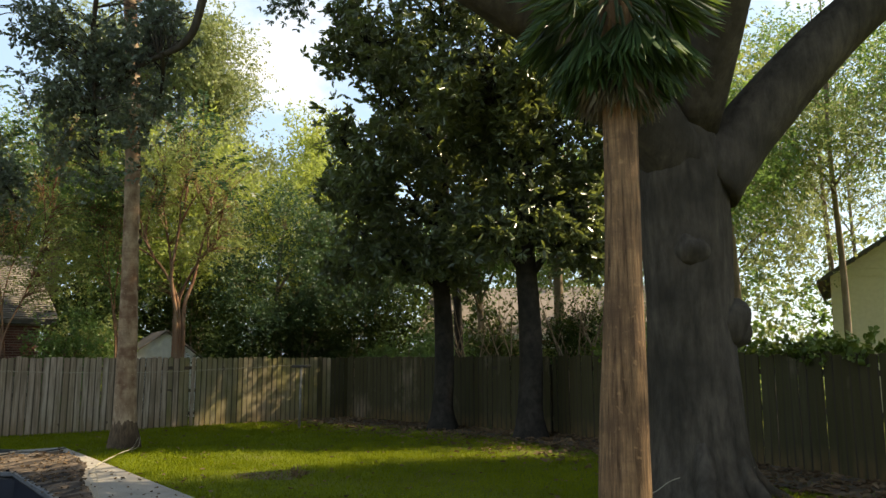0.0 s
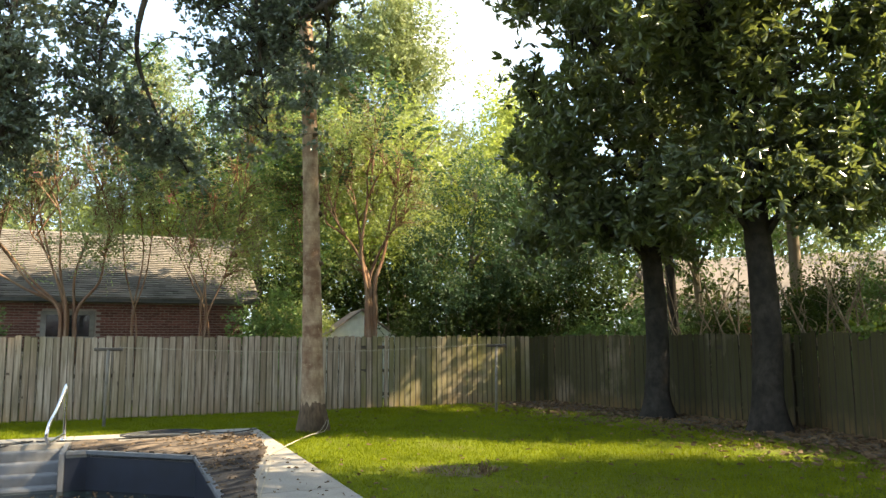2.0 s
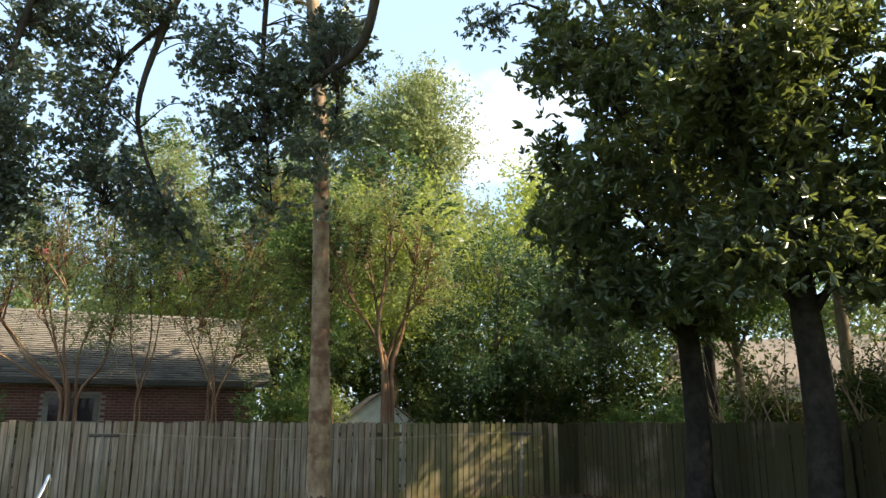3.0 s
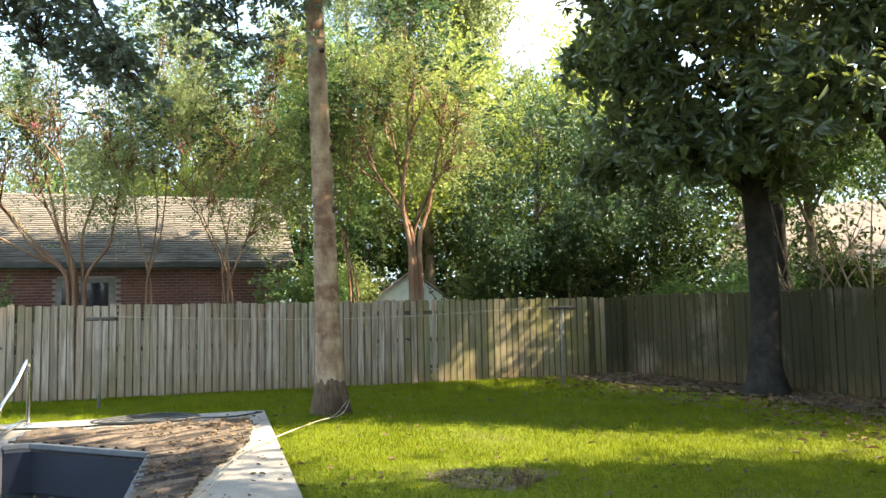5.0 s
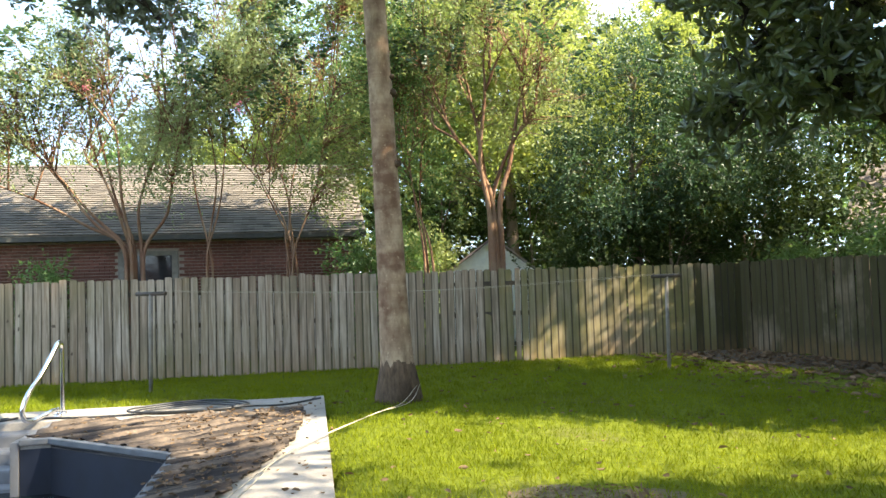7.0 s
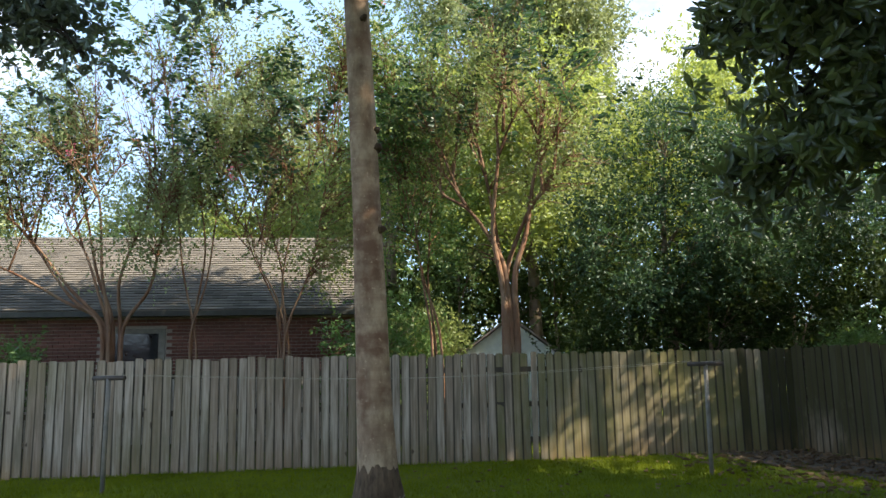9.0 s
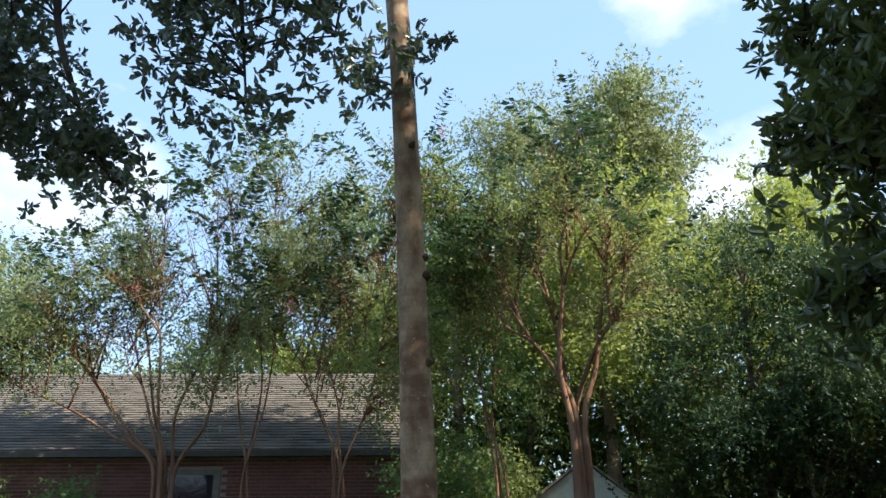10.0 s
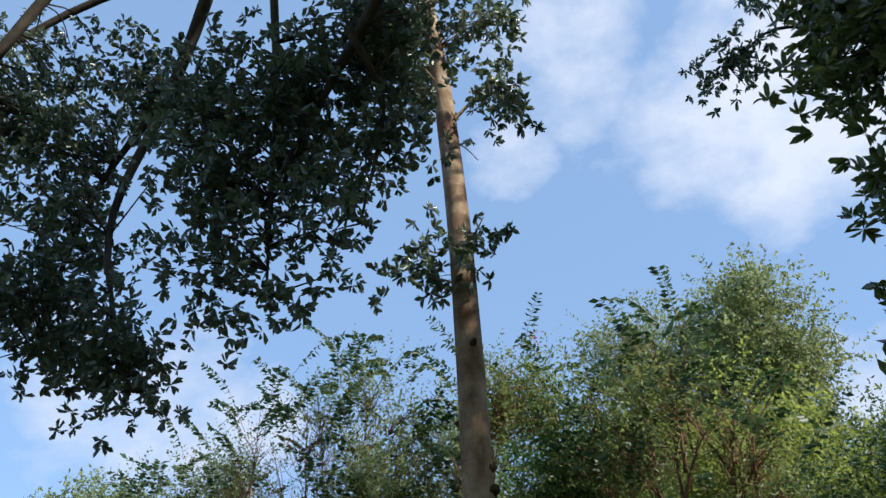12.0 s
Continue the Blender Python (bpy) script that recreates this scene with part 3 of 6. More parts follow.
def build_pool():
    pool = thing("swimming_pool", deck(-4.4, 9, -0.9), "neglected pool with navy vinyl liner and dark water", "pool")
    org = pool.location
    pts = ring(POOL)
    bm = bmesh.new()
    top = [bm.verts.new((x - org.x, y - org.y, DECK_Z - 0.028 - org.z)) for x, y in pts]
    low = [bm.verts.new((x - org.x, y - org.y, -1.75 - org.z)) for x, y in pts]
    for i in range(len(pts) - 1):
        bm.faces.new((top[i], top[i + 1], low[i + 1], low[i]))
    bm.faces.new(low)
    part("liner", bm, M_LINER, pool, "navy vinyl liner wall")
    # coping strip along the visible edges
    for i, (a, b) in enumerate(zip(POOL[:3], POOL[1:4])):
        pa, pb = deck(*a, DECK_Z - 0.03), deck(*b, DECK_Z - 0.03)
        d = (pb - pa)
        m = Matrix.Translation((pa + pb) / 2 - org) @ Matrix.Rotation(math.atan2(d.y, d.x), 4, "Z")
        part("coping", box_bm(d.length, 0.07, 0.06, m, 0.01), M_COPING, pool, "grey coping edge")
    prism("water", [(x - org.x, y - org.y) for x, y in ring([(-6.19, 0.87), (-3.01, 0.87), (-3.01, 2.13), (-2.72, 2.11), (-1.335, 3.29), (-1.335, 12.39), (-7.59, 12.39), (-7.59, 2.07), (-6.19, 2.07)])],
                  WATER_Z - 0.02 - org.z, WATER_Z - org.z, M_WATER, pool, "dark green still pool water")
    # moulded steps in their niche
    steps = thing("pool_steps", deck(-4.7, 1.4, WATER_Z), "white moulded pool steps leading down into dark water", "pool steps")
    so = steps.location
    for k in range(5):
        q0, q1 = 0.87 + k * 0.27, 0.87 + (k + 1) * 0.27
        r = [(x - so.x, y - so.y) for x, y in ring([(-6.15, q0), (-3.08, q0), (-3.08, min(q1, 2.3)), (-6.15, min(q1, 2.3))])]
        prism("tread", r, -1.2 - so.z, DECK_Z - 0.05 - 0.135 * (k + 0.2) - so.z, M_WHITE, steps, bevel=0.03)
    for p in (-3.045, -6.18):
        r = [(x - so.x, y - so.y) for x, y in ring([(p - 0.035, 0.87), (p + 0.04, 0.87), (p + 0.04, 2.14), (p - 0.035, 2.14)])]
        prism("side_wall", r, -1.2 - so.z, DECK_Z + 0.004 - so.z, M_WHITE, steps, bevel=0.015)


def inside(p, q, poly):
    hit = False
    for (x0, y0), (x1, y1) in zip(poly, poly[1:] + poly[:1]):
        if (y0 > q) != (y1 > q) and p < (x1 - x0) * (q - y0) / (y1 - y0) + x0:
            hit = not hit
    return hit


COVER = [(-2.97, 1.20), (-2.8, 1.10), (-2.3, 1.16), (-1.6, 1.12), (-0.9, 1.16), (-0.25, 1.02), (-0.22, 1.5), (-0.30, 3.0), (-0.52, 3.8), (-0.80, 4.8), (-1.02, 6.6), (-1.18, 8.2), (-1.34, 8.2), (-1.37, 3.22), (-2.74, 2.05), (-2.97, 2.05)]


def cover_height(p, q):
    s = p * 0.55 + q * 0.83 + 0.10 * noise.noise(Vector((p * 1.1, q * 1.1, 3)))
    w = 0.5 + 0.5 * math.sin(s * 31)
    low = noise.noise(Vector((p * 1.3 - q * 0.9, s * 4.0, 6)))
    return DECK_Z + 0.010 + (0.034 + 0.03 * low) * w ** 3 + 0.020 * max(0, noise.noise(Vector((p * 2.2, q * 2.2, 1)))) + 0.006 * noise.noise(Vector((p * 9, q * 9, 0)))


def build_cover():
    ps, qs = np.arange(-3.25, -0.2, 0.028), np.arange(0.25, 8.4, 0.028)
    idx, verts, faces = {}, [], []
    for i, p in enumerate(ps):
        for j, q in enumerate(qs):
            pj, qj = p + 0.04 * noise.noise(Vector((p * 4, q * 4, 9))), q + 0.04 * noise.noise(Vector((p * 4, q * 4, 5)))
            if inside(pj, qj, COVER):
                idx[i, j] = len(verts)
                verts.append(deck(p, q, cover_height(p, q)))
    for (i, j), a in idx.items():
        quad = [idx.get(k) for k in ((i, j), (i + 1, j), (i + 1, j + 1), (i, j + 1))]
        if None not in quad:
            faces.append(quad)
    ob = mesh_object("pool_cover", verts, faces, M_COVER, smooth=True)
    tagged(ob, "rumpled dark pool cover strewn with dead leaves on the deck", "pool cover")
    ob.modifiers.new("thickness", "SOLIDIFY").thickness = 0.008


def build_rail():
    x0 = -3.13
    rail = thing("grab_rail", deck(x0, 0.38, DECK_Z), "polished steel pool grab rail standing on the deck", "handrail")
    pts = [deck(x0, 0.38, DECK_Z), deck(x0, 0.38, 0.45), deck(x0, 0.385, 0.80), deck(x0, 0.41, 0.885), deck(x0, 0.47, 0.925), deck(x0, 0.55, 0.915), deck(x0 - 0.01, 0.61, 0.86),
           deck(x0 - 0.09, 0.84, 0.58), deck(x0 - 0.16, 1.02, 0.40), deck(x0 - 0.19, 1.09, 0.28), deck(x0 - 0.20, 1.10, 0.18), deck(x0 - 0.18, 1.06, 0.10), deck(x0 - 0.14, 0.96, 0.085), deck(x0 - 0.02, 0.68, 0.14), deck(x0, 0.55, 0.135)]
    tubes("tube", [tube_data(smooth_path(pts, 6), [0.027], 14)], M_CHROME, rail)
    for q in (0.38, 0.55):
        tubes("foot", [tube_data([deck(x0, q, DECK_Z - 0.01), deck(x0, q, DECK_Z + 0.03)], [0.045], 14)], M_CHROME, rail)
    tubes("post", [tube_data([deck(x0, 0.55, DECK_Z), deck(x0, 0.55, 0.14)], [0.022], 10)], M_CHROME, rail)


def build_hose():
    pts = []
    for k in range(46):
        a = k / 46 * 2 * math.pi * 3.2
        r = 1.0 + 0.10 * math.sin(k * 1.3)
        pts.append(deck(-1.60 + (0.48 + 0.005 * k) * r * math.cos(a), 0.72 + (0.26 + 0.003 * k) * r * math.sin(a), DECK_Z + 0.02 + 0.0012 * k))
    pts = [deck(-3.5, 0.62, DECK_Z + 0.015), deck(-2.9, 0.78, DECK_Z + 0.015), deck(-2.4, 0.82, DECK_Z + 0.015)] + pts + [deck(-0.9, 0.95, DECK_Z + 0.06), deck(-0.5, 0.8, DECK_Z + 0.03), deck(-0.05, 0.35, DECK_Z + 0.02)]
    ob = tubes("hose", [tube_data(smooth_path(pts, 4), [0.012], 7)], M_HOSE, None)
    tagged(ob, "black rubber hose coiled loosely on the concrete deck", "hose")
    for n in range(2):
        pts = [deck(-3.55 - 0.1 * n, 0.6, DECK_Z + 0.02), deck(-4.0 - 0.25 * n, 0.95, DECK_Z - 0.02), deck(-4.45 - 0.3 * n, 1.35, -0.2), deck(-4.8 - 0.4 * n, 1.75, -0.36), deck(-5.0 - 0.5 * n, 2.2, WATER_Z + 0.01)]
        ob = tubes("hose", [tube_data(smooth_path(pts, 4), [0.014], 6)], M_HOSE, None)
        tagged(ob, "thin black hose trailing over white pool steps into water", "hose")


def build_cord():
    """A pale cord from the tall tree along the walk, across it and over the lawn to the oak."""
    legs = [(4.02, 16.32, 0.20), (3.84, 15.75, 0.06), (3.56, 14.9, 0.08), (3.04, 13.1, 0.10), (2.90, 11.9, 0.11), (2.82, 11.1, 0.08), (2.85, 9.8, 0.08), (2.98, 8.75, 0.08), (3.06, 8.32, 0.07), (3.6, 8.08, 0.07),
            (4.3, 7.86, 0.06), (5.2, 7.6, 0.07), (6.1, 7.36, 0.08), (7.0, 7.22, 0.09), (7.8, 7.2, 0.10), (8.5, 7.3, 0.12), (8.75, 7.1, 0.3), (9.6, 6.75, 0.4)]
    for shift in (0.0, 0.09):
        pts = [(x + shift * (0.4 + 0.6 * math.sin(i * 1.7)), y + shift * 0.5, z) for i, (x, y, z) in enumerate(legs)]
        pts = pts if shift == 0 else pts[:9]
        ob = tubes("cord", [tube_data(smooth_path(pts, 10), [0.0045], 5)], M_ROPE, None)
        tagged(ob, "pale thin cord lying along the walk and across the lawn" if not shift else "pale thin cord lying along the edge of the walk", "cord")


build_deck()
build_pool()
build_cover()
build_rail()
build_hose()
build_cord()


def build_soil():
    """Bare, leaf-strewn earth along the side fence and a worn patch on the lawn."""
    def sheet(name, points, label, mat=M_SOIL, lift=0.022):
        verts = [(x, y, ground_height(x, y) + lift) for x, y in points]
        cx, cy = np.mean([p[0] for p in points]), np.mean([p[1] for p in points])
        verts.append((cx, cy, ground_height(cx, cy) + lift + 0.006))
        n = len(points)
        tagged(mesh_object(name, verts, [(i, (i + 1) % n, n) for i in range(n)], mat), label, "soil", kind="structure")

    fence = smooth_path([(x, y, 0) for x, y in RIGHT_FENCE[:3]], 12)
    for k in range(0, 23, 3):
        seg = fence[k:k + 4]
        inner = [(x - 1.5 - 0.6 * noise.noise(Vector((y, 3, 1))), y - 0.35) for x, y, _ in seg]
        sheet("soil", [(x - 0.03, y) for x, y, _ in seg] + inner[::-1], "bare dark soil strewn with dead leaves along the fence")
    pts = [(5.3 + (0.55 + 0.2 * math.sin(a * 3 + 1)) * math.cos(a), 11.7 + (0.42 + 0.12 * math.sin(a * 4)) * math.sin(a)) for a in np.linspace(0, 2 * math.pi, 22, endpoint=False)]
    sheet("soil", pts, "worn bare patch in the lawn", M_DRY, 0.006)


build_soil()

# unseen plain wall, added to close the yard and hold back skylight
m = Matrix.Translation((0, -8.0, -0.2))
tagged(part("wall_south", box_bm(30.0, 0.3, 3.4, m), M_FAR_BRICK), "unseen plain brick wall added to close the yard", "wall", kind="structure")

# ---- fences ----


def plank_mesh(width, height, thick, ear, seed, mat=M_FENCE):
    r = random.Random(seed)
    bm = bmesh.new()
    w, h = width / 2, height
    e1, e2 = ear * r.uniform(0.6, 1.3), ear * r.uniform(0.6, 1.3)
    outline = [(-w, 0), (w, 0), (w, h - e2), (w - e2, h), (-w + e1, h), (-w, h - e1)]
    lo = [bm.verts.new((x, -thick / 2 + r.uniform(-0.001, 0.001), z)) for x, z in outline]
    f = bm.faces.new(lo)
    got = bmesh.ops.extrude_face_region(bm, geom=[f])
    for v in got["geom"]:
        if isinstance(v, bmesh.types.BMVert):
            v.co.y += thick
    bmesh.ops.recalc_face_normals(bm, faces=bm.faces)
    me = bpy.data.meshes.new("plank")
    bm.to_mesh(me)
    bm.free()
    me.materials.append(mat)
    return me


PLANKS = [plank_mesh(w, 1.74, 0.018, 0.028, s) for s, w in enumerate((0.134, 0.137, 0.139, 0.136, 0.132, 0.138))]
MOSSY_SHADED_PLANKS = [plank_mesh(w, 1.74, 0.018, 0.028, s, M_FENCE_MOSSY_SHADED) for s, w in enumerate((0.134, 0.137, 0.139, 0.136, 0.132, 0.138))]


GREEN_PLANKS = [plank_mesh(w, 1.74, 0.018, 0.028, s, M_FENCE_GREEN) for s, w in enumerate((0.134, 0.137, 0.139, 0.136, 0.132, 0.138))]
NARROW = plank_mesh(0.098, 1.74, 0.018, 0.02, 9)


def fence(name, a, b, label, gaps=(), seed=1, lift=0.0, planks=PLANKS, mat=M_FENCE, mossy_shaded_from=9999, narrow=()):
    """Planks from a to b, rails and posts on the far side."""
    r = random.Random(seed)
    a, b = Vector((*a, 0)), Vector((*b, 0))
    d = b - a
    turn = math.atan2(d.y, d.x)
    away = Vector((-d.y, d.x, 0)).normalized()
    top = thing(name, a, label, "fence", kind="structure")
    count = int(d.length / 0.1425)
    for k in range(count):
        if k in gaps:
            continue
        o = new("plank", (MOSSY_SHADED_PLANKS if k + r.uniform(-4, 4) > mossy_shaded_from else GREEN_PLANKS if k + r.uniform(-9, 9) > mossy_shaded_from - 30 else planks)[r.randrange(len(planks))])
        o.parent = top
        at = d * ((k + 0.5) / count)
        if k in narrow:
            o.data = NARROW
        o.matrix_basis = Matrix.Translation(at + away * r.uniform(-0.007, 0.007) + Vector((0, 0, r.gauss(-0.015, 0.014) + lift))) @ Matrix.Rotation(turn, 4, "Z") @ \
            pose(0, 0, 0, r.gauss(0, 0.35), r.gauss(0, 0.28), r.gauss(0, 0.8))
    for z in (0.28, 0.85, 1.42):
        m = Matrix.Translation(d / 2 + away * 0.032 + Vector((0, 0, z))) @ Matrix.Rotation(turn, 4, "Z")
        part("rail", box_bm(d.length, 0.04, 0.085, m), mat, top)
    n = max(2, int(d.length / 2.4))
    for k in range(n + 1):
        m = Matrix.Translation(d * (k / n) + away * 0.10 - Vector((0, 0, 0.3))) @ Matrix.Rotation(turn, 4, "Z")
        part("post", box_bm(0.09, 0.09, 1.85, m), mat, top)


# ---- tall tree in the lawn ----
def build_tall_tree():
    base = (3.77, 16.42, 0)
    stem = [(3.77, 16.42, -0.1), (3.77, 16.41, 0.25), (3.735, 16.36, 1.2), (3.70, 16.28, 2.6), (3.64, 16.18, 4.4), (3.54, 16.05, 6.6), (3.34, 15.98, 8.9), (3.08, 15.98, 10.9), (2.80, 15.98, 12.6)]
    rad = [0.25, 0.225, 0.192, 0.168, 0.148, 0.136, 0.126, 0.108, 0.09]
    limbs = [([(3.38, 15.98, 8.6), (3.85, 16.15, 9.25), (4.20, 16.3, 9.0)], [0.026, 0.018, 0.009]), ([(3.08, 15.98, 10.8), (2.74, 15.72, 11.45), (2.05, 15.38, 11.97)], [0.06, 0.035, 0.018]),
             ([(3.05, 15.98, 11.2), (3.45, 16.41, 12.74), (3.8, 16.76, 13.69)], [0.07, 0.045, 0.02]), ([(3.58, 16.0, 6.1), (3.70, 15.9, 6.6), (3.86, 15.85, 6.9)], [0.018, 0.011, 0.005]),
             ([(3.50, 16.0, 6.9), (3.30, 15.95, 6.6), (3.15, 15.9, 6.7)], [0.014, 0.009, 0.004]), ([(3.42, 15.98, 8.3), (3.60, 15.96, 8.15), (3.79, 15.94, 7.85)], [0.012, 0.009, 0.004])]
    blobs = [(3.17, 15.95, 6.62, 0.30, 0.32, 0.55), (3.88, 15.88, 6.62, 0.31, 0.3, 0.52), (4.07, 16.1, 9.0, 0.45, 0.4, 0.55), (2.74, 15.89, 10.4, 1.15, 1.1, 1.1), (3.5, 16.24, 12.2, 1.7, 1.5, 1.2), (4.15, 16.15, 10.6, 0.6, 0.5, 0.45)]
    t = tree("tall_tree", "tall slender tree with mottled grey-brown bark and knots", base, [(stem, rad)] + limbs, blobs, 380, 27, 0.13, (0.115, 0.36), M_TALLBARK, M_OAKLEAF,
             shell=0.15, style="whorl", share=0.5, twig=(0.011, 0.004), sides=20, rough=0.05, flare=0.1, droop=0.4)
    tubes("root_collar", [tube_data([(3.77, 16.42, -0.1), (3.77, 16.42, 0.05), (3.77, 16.41, 0.22), (3.765, 16.4, 0.38), (3.755, 16.39, 0.55)], [0.33, 0.305, 0.27, 0.235, 0.205], 26, 0.12)], M_COLLAR, t, "dark fibrous collar of old bark at the foot")
    for z, a, s in ((3.95, 0.2, 1.0), (4.15, 0.15, 0.7), (3.02, -0.1, 0.75), (4.62, 2.9, 0.6), (5.4, -0.8, 0.5)):
        x, y, r = (float(np.interp(z, [q[2] for q in stem], v)) for v in ([q[0] for q in stem], [q[1] for q in stem], rad))
        d = np.array([math.cos(a), math.sin(a) - 0.3, 0.15])
        p = np.array([x, y, z])
        tubes("knot", [tube_data([p + d * (r - 0.045), p + d * (r + 0.012), p + d * (r + 0.018 + 0.035 * s)], [0.08 * s, 0.058 * s, 0.034 * s], 9, 0.35)], M_COLLAR, t, "dark broken branch stub")


build_tall_tree()

# ---- magnolias ----
def build_magnolias():
    # masses above z 13 and at (12.3, 18.2) are unseen, added to cast shade
    for base, blobs, cnt, limbs in (
        ((11.0, 16.9, 0), [(9.2, 16.4, 6.9, 1.9, 1.6, 1.7), (8.6, 16.3, 4.7, 1.15, 1.1, 1.2), (9.6, 16.0, 3.9, 1.2, 1.0, 0.9), (10.9, 16.4, 4.9, 1.5, 1.4, 1.2), (11.9, 17.3, 6.2, 1.8, 1.5, 1.8), (10.5, 17.0, 9.0, 2.1, 1.9, 2.0),
                           (8.9, 16.5, 9.0, 1.3, 1.2, 1.4), (11.0, 17.0, 11.4, 1.9, 1.8, 1.9), (10.4, 16.7, 13.6, 1.5, 1.5, 1.5), (12.3, 18.2, 7.8, 1.8, 1.5, 1.9), (8.7, 16.7, 3.9, 1.2, 1.0, 0.9), (8.5, 16.6, 5.4, 0.8, 0.8, 0.8), (8.4, 16.9, 6.9, 0.6, 0.55, 0.65)], 1400, (0.235, 11.5)),
        ((11.68, 14.2, 0), [(11.9, 14.2, 11.6, 2.0, 1.9, 1.8), (11.3, 14.4, 13.9, 1.7, 1.7, 1.6), (11.5, 13.9, 6.2, 1.9, 1.8, 1.8), (10.4, 13.7, 7.6, 1.3, 1.3, 1.5), (12.2, 14.2, 9.0, 2.2, 2.0, 2.2), (13.4, 14.0, 5.6, 1.5, 1.4, 1.4), (10.6, 14.2, 4.6, 1.0, 1.0, 0.9), (12.3, 13.4, 4.4, 1.4, 1.2, 0.8), (13.9, 13.6, 8.2, 1.6, 1.6, 1.8)], 1350, (0.255, 11.5))):
        r, h = limbs
        x, y, _ = base
        stem = [(x, y, -0.1), (x, y, 0.6), (x + 0.05, y, 2.0), (x - 0.05, y + 0.05, 4.5), (x, y, 7.0), (x, y, h)]
        arms = []
        for cx, cy, cz, *_ in blobs:
            z0 = max(3.3, cz - 2.0)
            arms.append(([(x, y, z0), ((x + cx) / 2, (y + cy) / 2, z0 + 0.7), (cx, cy, cz - 0.2), (cx + 0.1 * (cx - x), cy + 0.1 * (cy - y), cz + 0.2)], [0.06, 0.045, 0.025, 0.008]))
        tree("magnolia_tree", "dense dark-leaved magnolia standing by the side fence", base, [(stem, [r * 1.35, r * 1.05, r, r * 0.85, r * 0.6, 0.04])] + arms, blobs, cnt, 36, 0.24,
             (0.185, 0.33), M_MAGBARK, M_MAGLEAF, style="whorl", gap=0.50, grain=1.3, shell=0.35, share=0.45, twig=(0.020, 0.007), sides=14, rough=0.1, flare=0.6, droop=0.12, group="magnolias by the fence", fold=0.3, fringe=(9, 0.36), hold=1.35)


build_magnolias()
tree("slender_tree", "tall slender tree with thin sparse leaves behind the magnolias", (12.6, 18.8, 0),
     [([(12.6, 18.8, -0.1), (12.4, 18.7, 4.0), (11.6, 18.5, 8.0), (10.0, 18.3, 11.8)], [0.13, 0.11, 0.08, 0.05]), ([(10.0, 18.4, 9.6), (8.9, 18.1, 10.8), (7.9, 17.8, 11.0), (7.1, 17.7, 10.3)], [0.06, 0.04, 0.025, 0.008]),
      ([(9.9, 18.3, 11.4), (8.8, 18.2, 12.4), (7.8, 18.0, 12.4)], [0.05, 0.03, 0.008])],
     [(7.25, 17.7, 10.45, 0.75, 0.5, 0.55), (8.0, 17.8, 12.3, 0.7, 0.5, 0.5), (8.8, 18.1, 11.0, 0.6, 0.5, 0.6)], 110, 18, 0.16, (0.12, 0.34), M_MAGBARK, M_OAKLEAF,
     shell=0.1, style="whorl", share=0.8, twig=(0.010, 0.003), sides=10, rough=0.05, flare=0.1, droop=0.6, fringe=(4, 0.4), hold=1.0)

